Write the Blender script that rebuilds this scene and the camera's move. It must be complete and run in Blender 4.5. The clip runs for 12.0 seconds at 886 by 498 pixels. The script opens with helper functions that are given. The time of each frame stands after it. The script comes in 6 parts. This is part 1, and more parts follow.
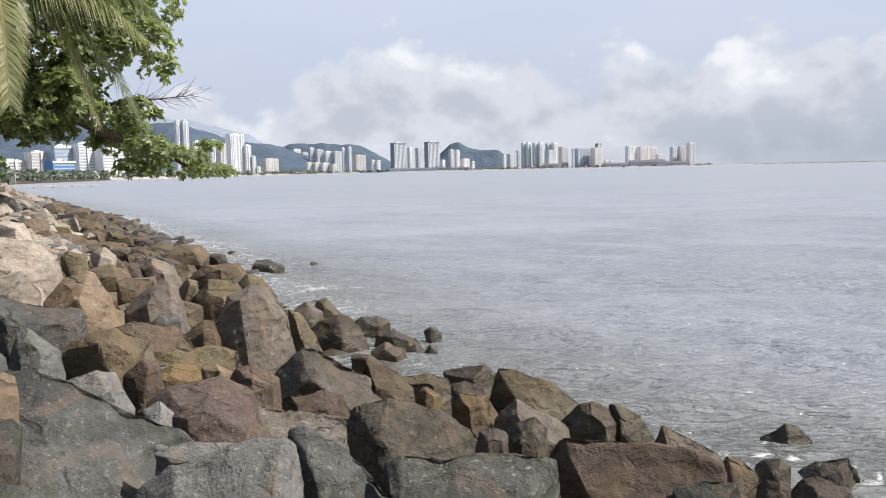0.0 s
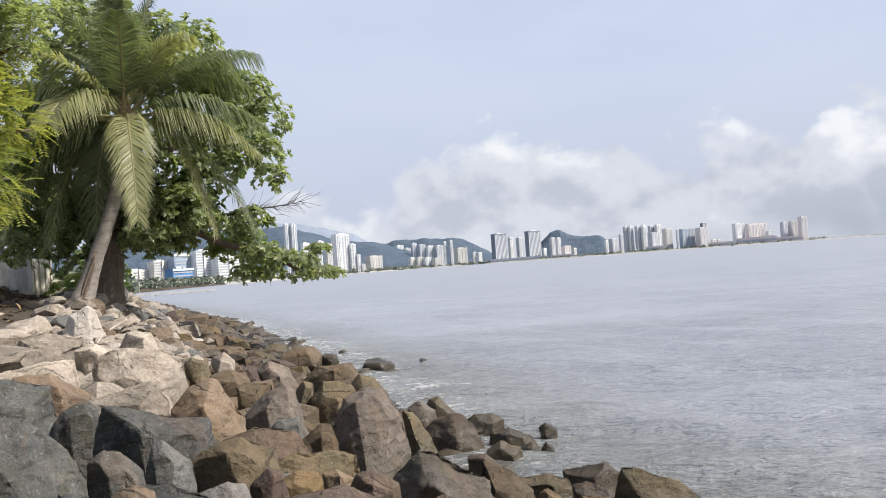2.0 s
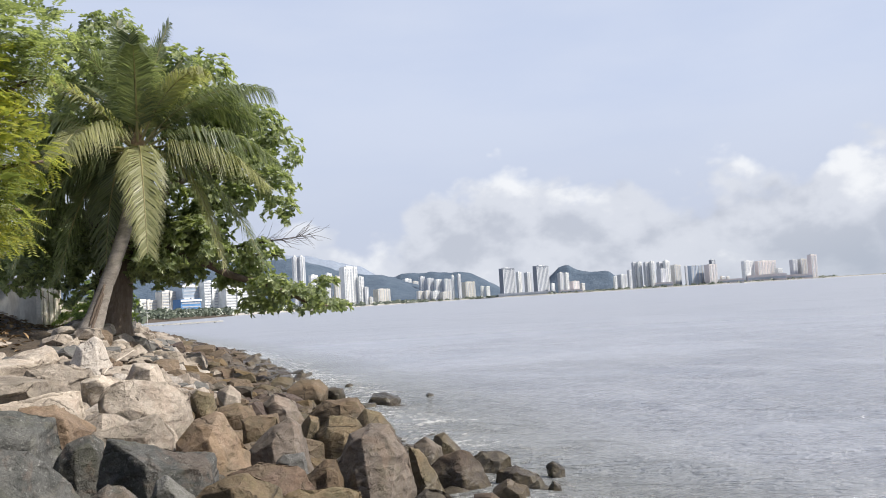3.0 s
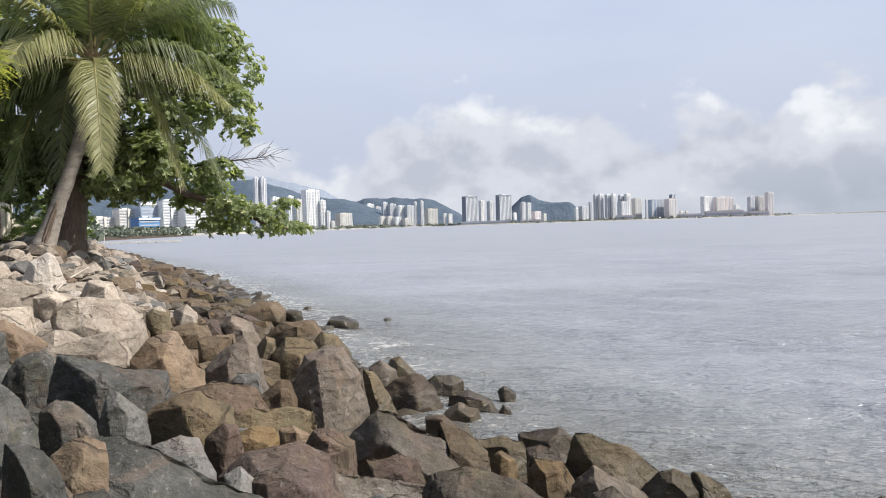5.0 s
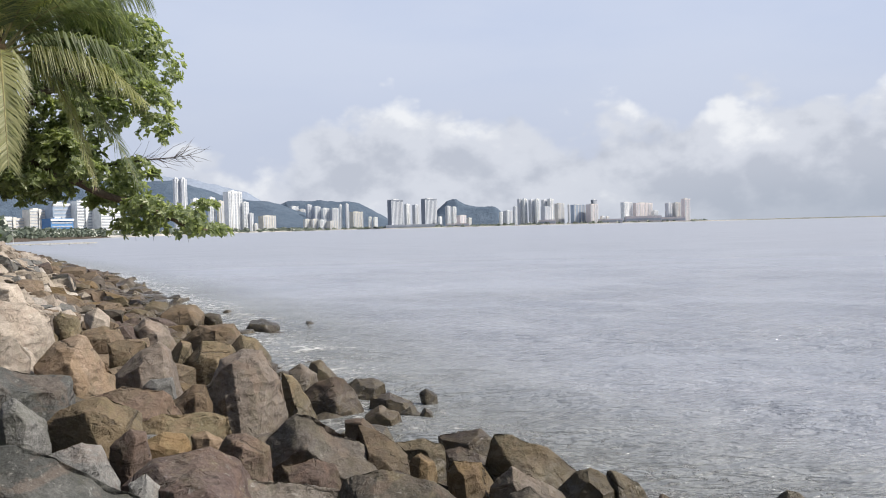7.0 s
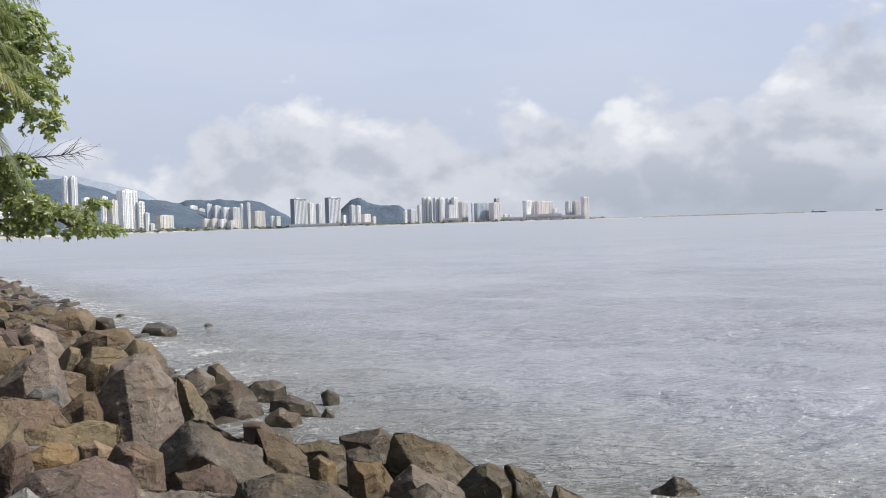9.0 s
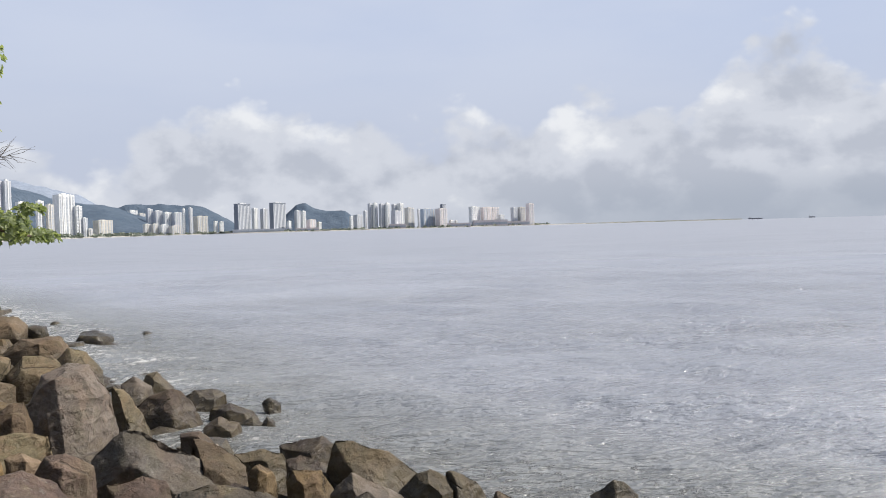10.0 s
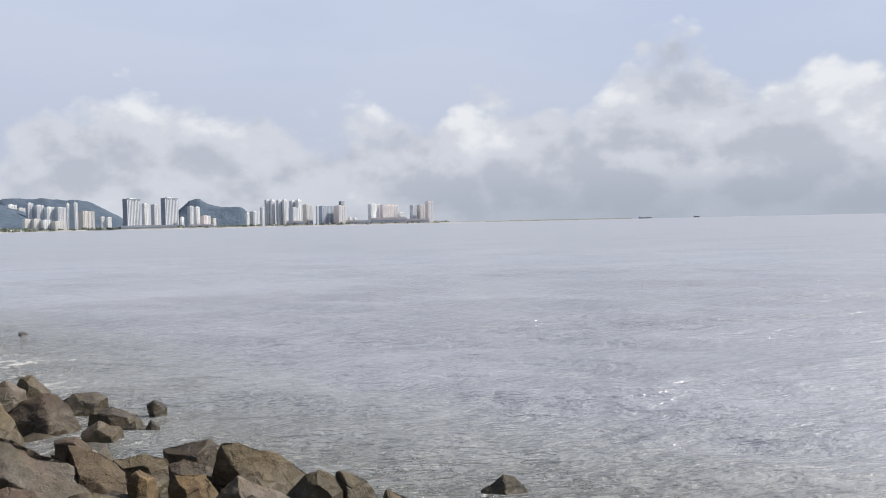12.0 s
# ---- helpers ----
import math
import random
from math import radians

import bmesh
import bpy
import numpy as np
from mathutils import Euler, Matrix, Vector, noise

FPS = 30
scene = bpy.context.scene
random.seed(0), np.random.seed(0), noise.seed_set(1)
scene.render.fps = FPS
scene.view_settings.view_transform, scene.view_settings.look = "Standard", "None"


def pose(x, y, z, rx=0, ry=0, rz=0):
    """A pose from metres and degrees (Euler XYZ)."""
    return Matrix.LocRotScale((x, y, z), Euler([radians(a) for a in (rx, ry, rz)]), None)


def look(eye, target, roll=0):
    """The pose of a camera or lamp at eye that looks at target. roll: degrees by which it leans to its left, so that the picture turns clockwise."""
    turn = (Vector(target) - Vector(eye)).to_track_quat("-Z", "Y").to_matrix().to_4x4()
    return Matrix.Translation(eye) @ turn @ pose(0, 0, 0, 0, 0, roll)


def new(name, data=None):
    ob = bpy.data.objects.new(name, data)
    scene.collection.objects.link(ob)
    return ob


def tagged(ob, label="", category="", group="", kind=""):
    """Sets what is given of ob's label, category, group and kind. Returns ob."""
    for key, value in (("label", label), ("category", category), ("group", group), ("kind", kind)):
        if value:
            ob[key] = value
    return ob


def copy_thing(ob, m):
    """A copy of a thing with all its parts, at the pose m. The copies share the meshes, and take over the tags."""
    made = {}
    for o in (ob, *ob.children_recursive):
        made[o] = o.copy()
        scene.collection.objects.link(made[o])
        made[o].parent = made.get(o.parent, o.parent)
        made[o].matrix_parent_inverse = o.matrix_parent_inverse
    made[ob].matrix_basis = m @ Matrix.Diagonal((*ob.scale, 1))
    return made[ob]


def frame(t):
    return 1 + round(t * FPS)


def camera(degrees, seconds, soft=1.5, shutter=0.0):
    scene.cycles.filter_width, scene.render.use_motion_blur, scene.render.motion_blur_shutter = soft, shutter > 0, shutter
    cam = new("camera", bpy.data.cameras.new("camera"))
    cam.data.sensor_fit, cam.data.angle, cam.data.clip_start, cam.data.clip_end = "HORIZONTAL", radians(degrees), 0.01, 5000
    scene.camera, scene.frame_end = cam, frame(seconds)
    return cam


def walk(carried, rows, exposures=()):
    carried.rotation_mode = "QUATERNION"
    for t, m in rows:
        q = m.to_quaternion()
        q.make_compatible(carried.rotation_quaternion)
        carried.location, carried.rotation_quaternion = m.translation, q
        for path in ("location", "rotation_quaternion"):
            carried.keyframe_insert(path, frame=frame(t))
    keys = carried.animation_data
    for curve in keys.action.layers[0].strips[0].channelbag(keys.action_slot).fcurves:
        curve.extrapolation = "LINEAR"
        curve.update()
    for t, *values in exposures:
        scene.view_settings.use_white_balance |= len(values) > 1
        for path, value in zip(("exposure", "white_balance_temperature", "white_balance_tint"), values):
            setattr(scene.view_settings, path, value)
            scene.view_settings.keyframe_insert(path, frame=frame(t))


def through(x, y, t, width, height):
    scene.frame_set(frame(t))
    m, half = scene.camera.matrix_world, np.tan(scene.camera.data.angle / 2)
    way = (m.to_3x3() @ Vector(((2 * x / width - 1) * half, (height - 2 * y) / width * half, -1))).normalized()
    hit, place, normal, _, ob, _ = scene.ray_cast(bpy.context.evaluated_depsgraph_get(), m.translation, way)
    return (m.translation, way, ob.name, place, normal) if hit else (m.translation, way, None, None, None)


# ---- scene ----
cam = camera(57.0, 12.0, soft=1.0)
PATH = [
    (0, (0.139, 0.010, 2.456), (-0.175, 9.959, 1.497), -1.22),
    (0.5, (0.119, 0.006, 2.460), (-0.558, 9.945, 1.588), -2.21),
    (1, (0.101, 0.005, 2.470), (-0.918, 9.922, 1.684), -3.23),
    (1.5, (0.086, -0.003, 2.500), (-1.215, 9.906, 2.177), -3.76),
    (2, (0.076, -0.021, 2.528), (-1.441, 9.861, 2.736), -4.16),
    (2.5, (0.071, -0.026, 2.546), (-1.549, 9.829, 3.061), -3.93),
    (2.7, (0.070, -0.026, 2.547), (-1.557, 9.819, 3.202), -3.72),
    (4.3, (0.109, 0.019, 2.536), (-0.919, 9.960, 2.876), -1.56),
    (4.5, (0.112, 0.011, 2.537), (-0.778, 9.967, 2.829), -1.78),
    (5, (0.124, -0.018, 2.542), (-1.051, 9.909, 2.252), -1.78),
    (5.5, (0.126, -0.006, 2.535), (-0.756, 9.950, 2.215), -1.61),
    (6, (0.135, 0.003, 2.532), (-0.590, 9.973, 2.232), -1.75),
    (6.5, (0.147, 0.050, 2.522), (-0.402, 10.030, 2.204), -1.81),
    (7, (0.167, 0.040, 2.518), (-0.096, 10.033, 2.246), -1.39),
    (7.2, (0.172, 0.042, 2.515), (-0.005, 10.034, 2.139), -1.43),
    (8.8, (0.222, 0.011, 2.523), (1.036, 9.973, 2.213), -1.54),
    (9, (0.225, 0.008, 2.525), (1.125, 9.962, 2.206), -1.71),
    (9.5, (0.243, 0.006, 2.530), (1.457, 9.927, 2.226), -1.45),
    (10, (0.267, 0.018, 2.529), (1.823, 9.893, 2.261), -1.58),
    (10.5, (0.284, 0.014, 2.533), (2.094, 9.845, 2.242), -1.27),
    (11, (0.308, 0.025, 2.531), (2.421, 9.797, 2.285), -1.35),
    (11.5, (0.331, 0.048, 2.521), (2.796, 9.735, 2.208), -1.26),
    (12, (0.345, 0.050, 2.521), (3.103, 9.656, 2.193), -1.23),
]
walk(cam, [(t, look(eye, target, roll)) for t, eye, target, roll in PATH], ((0, 0.36), (2.5, 0.36), (6, 0.31), (9, 0.27), (12, 0.20)))

# ---- world and sun ----
SUN_DIR = Vector((0.69, 0.0, 0.72)).normalized()
world = bpy.data.worlds.new("sky")
scene.world = world
world.use_nodes = True


class Nodes:
    """Short hand for building a node tree."""

    def __init__(self, tree):
        self.tree = tree

    def add(self, kind):
        return self.tree.nodes.new(kind)

    def put(self, socket, value):
        if isinstance(value, bpy.types.NodeSocket):
            self.tree.links.new(value, socket)
        else:
            socket.default_value = value

    def math(self, op, a, b=0.0, c=0.0):
        n = self.add("ShaderNodeMath")
        n.operation = op
        for i, v in enumerate((a, b, c)):
            self.put(n.inputs[i], v)
        return n.outputs[0]

    def step(self, value, lo, hi, to_lo=0.0, to_hi=1.0):
        n = self.add("ShaderNodeMapRange")
        n.interpolation_type = "SMOOTHSTEP"
        for i, v in enumerate((value, lo, hi, to_lo, to_hi)):
            self.put(n.inputs[i], v)
        return n.outputs[0]

    def mix(self, fac, a, b, blend="MIX"):
        n = self.add("ShaderNodeMix")
        n.data_type, n.blend_type = "RGBA", blend
        self.put(n.inputs[0], fac)
        for i, v in ((6, a), (7, b)):
            self.put(n.inputs[i], (*v, 1.0) if isinstance(v, tuple) and len(v) == 3 else v)
        return n.outputs[2]

    def noise(self, vector, scale, detail=4.0, rough=0.55, distort=0.0):
        n = self.add("ShaderNodeTexNoise")
        self.put(n.inputs["Vector"], vector)
        self.put(n.inputs["Scale"], scale)
        self.put(n.inputs["Detail"], detail)
        self.put(n.inputs["Roughness"], rough)
        self.put(n.inputs["Distortion"], distort)
        return n.outputs[0]

    def vec(self, x, y, z):
        n = self.add("ShaderNodeCombineXYZ")
        for i, v in enumerate((x, y, z)):
            self.put(n.inputs[i], v)
        return n.outputs[0]

    def vmath(self, op, a, b):
        n = self.add("ShaderNodeVectorMath")
        n.operation = op
        self.put(n.inputs[0], a)
        self.put(n.inputs[1], b)
        return n.outputs[0]


def build_sky():
    n = Nodes(world.node_tree)
    sky = n.add("ShaderNodeTexSky")
    sky.sky_type, sky.sun_disc = "NISHITA", False
    sky.sun_elevation = math.asin(SUN_DIR.z)
    sky.sun_rotation = math.atan2(SUN_DIR.x, SUN_DIR.y)
    sky.air_density, sky.dust_density = 1.0, 2.0
    clear = n.mix(1.0, sky.outputs[0], (0.10, 0.10, 0.10), "MULTIPLY")
    way = n.add("ShaderNodeTexCoord").outputs["Generated"]
    split = n.add("ShaderNodeSeparateXYZ")
    n.put(split.inputs[0], way)
    az = n.math("ARCTAN2", split.outputs[0], split.outputs[1])
    el = n.math("ARCSINE", split.outputs[2])
    # high thin veil over the whole sky
    veil = n.noise(n.vec(n.math("MULTIPLY", az, 1.5), n.math("MULTIPLY", el, 5.0), 0.7), 1.6, 5.0, 0.5)
    veil_colour = n.mix(n.step(veil, 0.3, 0.7), (0.585, 0.665, 0.86), (0.66, 0.725, 0.885))
    colour = n.mix(n.step(el, 0.36, 0.85, 0.92, 0.12), clear, veil_colour)
    # paler towards the horizon
    colour = n.mix(n.step(el, 0.02, 0.26, 0.8, 0.0), colour, (0.565, 0.61, 0.725))
    # heaped clouds over the far coast, towering higher towards the open sea
    at = n.vec(az, n.math("MULTIPLY", el, 1.35), 0.35)
    warp = n.noise(at, 5.0, 3.0, 0.5)
    puffs = n.add("ShaderNodeTexVoronoi")
    puffs.feature = "SMOOTH_F1"
    n.put(puffs.inputs["Vector"], n.vmath("ADD", at, n.vmath("MULTIPLY", n.vec(warp, n.noise(at, 9.0, 2.0), warp), (0.06, 0.06, 0.0))))
    n.put(puffs.inputs["Scale"], 13.0)
    n.put(puffs.inputs["Detail"], 3.0)
    n.put(puffs.inputs["Roughness"], 0.5)
    n.put(puffs.inputs["Smoothness"], 0.6)
    heap = n.math("SUBTRACT", 0.62, puffs.outputs[0])
    bulk = n.math("ADD", n.math("MULTIPLY", n.noise(at, 6.0, 8.0, 0.52, 0.1), 0.75), n.math("MULTIPLY", heap, 0.30))
    over = n.vmath("ADD", at, (0.016, 0.036, 0.0))
    lit = n.math("ADD", n.math("MULTIPLY", n.noise(over, 6.0, 6.0, 0.52, 0.1), 0.75), n.math("MULTIPLY", heap, 0.42))
    line = n.add("ShaderNodeValToRGB")
    line.color_ramp.interpolation = "B_SPLINE"
    tops = ((-0.60, 0.10), (-0.34, 0.115), (-0.16, 0.155), (-0.04, 0.185), (0.08, 0.150), (0.19, 0.182), (0.27, 0.150), (0.34, 0.205), (0.42, 0.165), (0.50, 0.190), (0.57, 0.270), (0.65, 0.180), (0.78, 0.215), (1.0, 0.20))
    for k, (a, e) in enumerate(tops):
        spot = line.color_ramp.elements[k] if k < 2 else line.color_ramp.elements.new(1.0)
        spot.position, spot.color = (a + 0.6) / 1.6, (e, e, e, 1.0)
    n.put(line.inputs[0], n.step(az, -0.60, 1.0, 0.0, 1.0))
    line.inputs[0].links[0].from_node.interpolation_type = "LINEAR"
    under = n.math("SUBTRACT", line.outputs[0], el)
    dense = n.math("ADD", bulk, n.math("MULTIPLY", under, 4.2))
    body = n.step(dense, 0.40, 0.53)
    body = n.math("MULTIPLY", body, n.step(el, 0.50, 0.28))
    body = n.math("MULTIPLY", body, n.step(az, -0.62, -0.10, 0.30, 1.0))
    rim = n.math("SUBTRACT", bulk, lit)
    shade = n.math("ADD", n.math("MULTIPLY", rim, 5.2), n.step(under, 0.13, -0.02, 0.10, 0.62))
    shade = n.math("ADD", shade, n.math("MULTIPLY", heap, 0.5))
    inner = n.noise(n.vmath("ADD", at, n.vmath("MULTIPLY", n.vec(warp, warp, warp), (0.05, 0.08, 0.0))), 11.0, 6.0, 0.5, 0.2)
    shade = n.math("ADD", shade, n.math("MULTIPLY", n.math("SUBTRACT", inner, 0.48), 1.25))
    cloud = n.mix(n.step(shade, -0.15, 0.42), (0.525, 0.56, 0.64), (0.70, 0.73, 0.80))
    cloud = n.mix(n.step(shade, 0.46, 1.0), cloud, (0.92, 0.935, 0.96))
    colour = n.mix(n.math("MULTIPLY", body, 0.88), colour, cloud)
    # rain haze low over the open sea
    low = n.math("MULTIPLY", n.step(el, 0.075, 0.012), n.step(az, 0.05, 0.42))
    colour = n.mix(n.math("MULTIPLY", low, 0.7), colour, (0.40, 0.45, 0.54))
    bg = world.node_tree.nodes["Background"]
    n.put(bg.inputs[0], colour)
    bg.inputs[1].default_value = 0.8


build_sky()
sun_data = bpy.data.lights.new("sun", "SUN")
sun_data.energy, sun_data.angle, sun_data.color = 5.0, radians(1.5), (1.0, 0.94, 0.85)
sun = new("sun", sun_data)
sun.matrix_world = look(SUN_DIR * 60, (0, 0, 0))


# ---- materials ----
def material(name):
    m = bpy.data.materials.new(name)
    m.use_nodes = True
    return m, Nodes(m.node_tree), m.node_tree.nodes["Principled BSDF"]


def bump(n, shader, height, strength, distance):
    b = n.add("ShaderNodeBump")
    n.put(b.inputs["Strength"], strength)
    n.put(b.inputs["Distance"], distance)
    n.put(b.inputs["Height"], height)
    n.put(shader.inputs["Normal"], b.outputs[0])


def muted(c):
    """A stone's colour drawn a little towards its own grey and darkened, the darker stones more."""
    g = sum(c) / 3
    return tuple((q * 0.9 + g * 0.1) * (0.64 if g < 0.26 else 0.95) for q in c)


def rock_material(name, base, other, spot, lichen=0.25, grain=60.0, speckle=0.25, fleck=0.0, stain=0.0):
    """Weathered stone: two tones, mineral grains, lichen, and a wet, weed-stained tide mark at the sea's level."""
    m, n, s = material(name)
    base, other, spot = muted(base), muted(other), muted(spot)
    info = n.add("ShaderNodeObjectInfo")
    geo = n.add("ShaderNodeNewGeometry")
    shift = n.add("ShaderNodeVectorMath")
    shift.operation = "SCALE"
    n.put(shift.inputs[0], n.vec(info.outputs["Random"], info.outputs["Random"], info.outputs["Random"]))
    n.put(shift.inputs["Scale"], 37.0)
    at = n.vmath("ADD", n.add("ShaderNodeTexCoord").outputs["Object"], shift.outputs[0])
    big = n.noise(at, 2.6, 6.0, 0.6, 0.25)
    mid = n.noise(at, 11.0, 6.0, 0.65, 0.1)
    fine = n.noise(at, grain, 4.0, 0.75)
    patchy = n.noise(at, 19.0, 6.0, 0.75, 0.1)
    colour = n.mix(n.step(big, 0.36, 0.64), base, other)
    colour = n.mix(n.math("MULTIPLY", n.step(mid, 0.50, 0.72), 0.42), colour, spot)
    grainy = n.step(fine, 0.34, 0.66, 1 - 0.55 * speckle, 1 + 0.55 * speckle)
    colour = n.mix(1.0, colour, n.vec(grainy, grainy, grainy), "MULTIPLY")
    blotch = n.math("MULTIPLY", n.step(patchy, 0.40, 0.60, 0.88, 1.12), n.step(n.noise(at, 1.4, 4.0, 0.55, 0.6), 0.36, 0.64, 0.80, 1.22))
    colour = n.mix(1.0, colour, n.vec(blotch, blotch, blotch), "MULTIPLY")
    patch = n.math("MULTIPLY", n.step(n.noise(at, 5.0, 7.0, 0.7, 0.8), 0.56, 0.66), lichen)
    colour = n.mix(patch, colour, (0.20, 0.17, 0.09))
    if fleck:
        white = n.math("MULTIPLY", n.step(n.noise(at, 26.0, 5.0, 0.75, 0.3), 0.56, 0.68), n.step(big, 0.35, 0.6, 0.25, fleck))
        colour = n.mix(white, colour, (0.42, 0.415, 0.39))
    if stain:
        rust = n.math("MULTIPLY", n.step(n.noise(at, 1.7, 5.0, 0.6, 0.9), 0.46, 0.62), stain)
        colour = n.mix(rust, colour, (0.17, 0.115, 0.066))
    # olive algae and warm iron bloom in broad, broken patches; edges rubbed paler
    algae = n.math("MULTIPLY", n.step(n.noise(at, 2.2, 7.0, 0.68, 1.1), 0.50, 0.62), 0.36)
    colour = n.mix(algae, colour, n.mix(0.55, base, (0.085, 0.085, 0.045)))
    bloom = n.math("MULTIPLY", n.step(n.noise(n.vmath("ADD", at, (7.0, 3.0, 1.0)), 2.9, 7.0, 0.66, 0.9), 0.52, 0.63), 0.34)
    colour = n.mix(bloom, colour, n.mix(0.5, other, (0.26, 0.165, 0.115)))
    rubbed = n.math("MULTIPLY", n.step(geo.outputs["Pointiness"], 0.515, 0.60), n.step(patchy, 0.40, 0.60, 0.08, 0.42))
    colour = n.mix(rubbed, colour, n.mix(1.0, other, (1.7, 1.7, 1.7), "MULTIPLY"))
    tone = n.step(info.outputs["Random"], 0.0, 1.0, 0.8, 1.25)
    colour = n.mix(1.0, colour, n.vec(tone, tone, tone), "MULTIPLY")
    crack = n.add("ShaderNodeTexVoronoi")
    crack.feature = "DISTANCE_TO_EDGE"
    n.put(crack.inputs["Vector"], n.vmath("ADD", at, n.vmath("MULTIPLY", n.vec(big, mid, big), (0.16, 0.16, 0.16))))
    n.put(crack.inputs["Scale"], 1.5)
    line = n.math("MULTIPLY", n.step(crack.outputs[0], 0.0, 0.022, 1.0, 0.0), n.step(big, 0.52, 0.60))
    colour = n.mix(n.math("MULTIPLY", line, 0.55), colour, (0.05, 0.042, 0.035))
    place = n.add("ShaderNodeSeparateXYZ")
    n.put(place.inputs[0], geo.outputs["Position"])
    tide = n.step(n.math("ADD", place.outputs[2], n.math("MULTIPLY", n.math("SUBTRACT", big, 0.5), 0.5)), 0.10, 0.66, 1.0, 0.0)
    weed = n.mix(n.step(mid, 0.4, 0.6), (0.035, 0.03, 0.024), (0.075, 0.062, 0.036))
    colour = n.mix(n.math("MULTIPLY", tide, 0.75), colour, weed)
    n.put(s.inputs["Base Color"], colour)
    n.put(s.inputs["Roughness"], n.step(tide, 0.2, 0.9, 0.82, 0.34))
    s.inputs["Specular IOR Level"].default_value = 0.35
    # broken facets, with crisp ridges between them
    chip = n.add("ShaderNodeTexVoronoi")
    chip.feature = "DISTANCE_TO_EDGE"
    n.put(chip.inputs["Vector"], n.vmath("ADD", n.vmath("MULTIPLY", at, (1.0, 1.0, 1.7)), n.vmath("MULTIPLY", n.vec(mid, big, mid), (0.25, 0.25, 0.25))))
    n.put(chip.inputs["Scale"], 4.6)
    height = n.math("ADD", n.math("ADD", n.math("MULTIPLY", mid, 0.4), n.math("MULTIPLY", fine, 0.16)), n.math("MULTIPLY", line, -0.5))
    height = n.math("ADD", height, n.math("MULTIPLY", patchy, 0.30))
    height = n.math("ADD", height, n.math("MULTIPLY", chip.outputs[0], -1.0))
    bump(n, s, height, 0.95, 0.034)
    return m


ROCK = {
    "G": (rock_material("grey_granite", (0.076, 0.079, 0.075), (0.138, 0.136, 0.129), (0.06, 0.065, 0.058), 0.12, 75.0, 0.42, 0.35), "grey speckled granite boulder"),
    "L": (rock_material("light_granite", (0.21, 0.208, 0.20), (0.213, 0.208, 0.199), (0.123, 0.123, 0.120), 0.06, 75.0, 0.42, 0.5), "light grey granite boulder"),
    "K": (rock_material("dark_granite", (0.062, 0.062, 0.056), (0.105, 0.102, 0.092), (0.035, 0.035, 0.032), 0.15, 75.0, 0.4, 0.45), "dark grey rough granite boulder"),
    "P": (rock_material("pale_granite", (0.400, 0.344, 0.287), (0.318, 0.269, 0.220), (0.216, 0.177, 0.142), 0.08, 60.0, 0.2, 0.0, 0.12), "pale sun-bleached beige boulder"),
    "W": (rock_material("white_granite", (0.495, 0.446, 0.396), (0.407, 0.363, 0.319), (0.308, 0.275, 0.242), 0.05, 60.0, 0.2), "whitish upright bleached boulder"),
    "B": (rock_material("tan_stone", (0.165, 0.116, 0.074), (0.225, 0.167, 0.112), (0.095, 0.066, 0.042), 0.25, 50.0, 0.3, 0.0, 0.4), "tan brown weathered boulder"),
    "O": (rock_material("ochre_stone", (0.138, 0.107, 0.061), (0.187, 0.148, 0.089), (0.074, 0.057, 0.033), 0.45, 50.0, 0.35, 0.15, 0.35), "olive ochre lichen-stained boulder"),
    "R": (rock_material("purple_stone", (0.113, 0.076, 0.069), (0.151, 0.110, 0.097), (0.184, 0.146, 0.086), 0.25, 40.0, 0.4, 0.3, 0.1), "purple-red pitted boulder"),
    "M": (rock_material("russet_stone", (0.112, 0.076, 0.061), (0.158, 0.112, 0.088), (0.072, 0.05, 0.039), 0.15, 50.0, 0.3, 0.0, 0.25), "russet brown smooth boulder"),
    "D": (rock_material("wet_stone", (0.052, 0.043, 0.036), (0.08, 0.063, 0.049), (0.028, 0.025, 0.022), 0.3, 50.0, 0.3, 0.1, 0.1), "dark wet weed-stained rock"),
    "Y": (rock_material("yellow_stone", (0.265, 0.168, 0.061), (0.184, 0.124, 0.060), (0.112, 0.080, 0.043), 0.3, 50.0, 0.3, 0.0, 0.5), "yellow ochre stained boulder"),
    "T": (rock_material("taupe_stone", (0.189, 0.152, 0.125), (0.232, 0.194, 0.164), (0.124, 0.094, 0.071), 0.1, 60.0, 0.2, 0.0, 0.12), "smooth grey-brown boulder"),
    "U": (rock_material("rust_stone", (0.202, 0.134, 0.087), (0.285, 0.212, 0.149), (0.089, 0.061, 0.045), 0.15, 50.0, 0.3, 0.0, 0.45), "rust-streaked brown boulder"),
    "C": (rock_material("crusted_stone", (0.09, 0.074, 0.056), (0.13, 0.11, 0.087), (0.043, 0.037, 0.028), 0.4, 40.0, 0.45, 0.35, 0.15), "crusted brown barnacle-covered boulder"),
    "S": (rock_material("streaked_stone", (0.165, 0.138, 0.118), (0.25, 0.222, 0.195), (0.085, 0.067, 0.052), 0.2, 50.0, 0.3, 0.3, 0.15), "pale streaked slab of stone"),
}


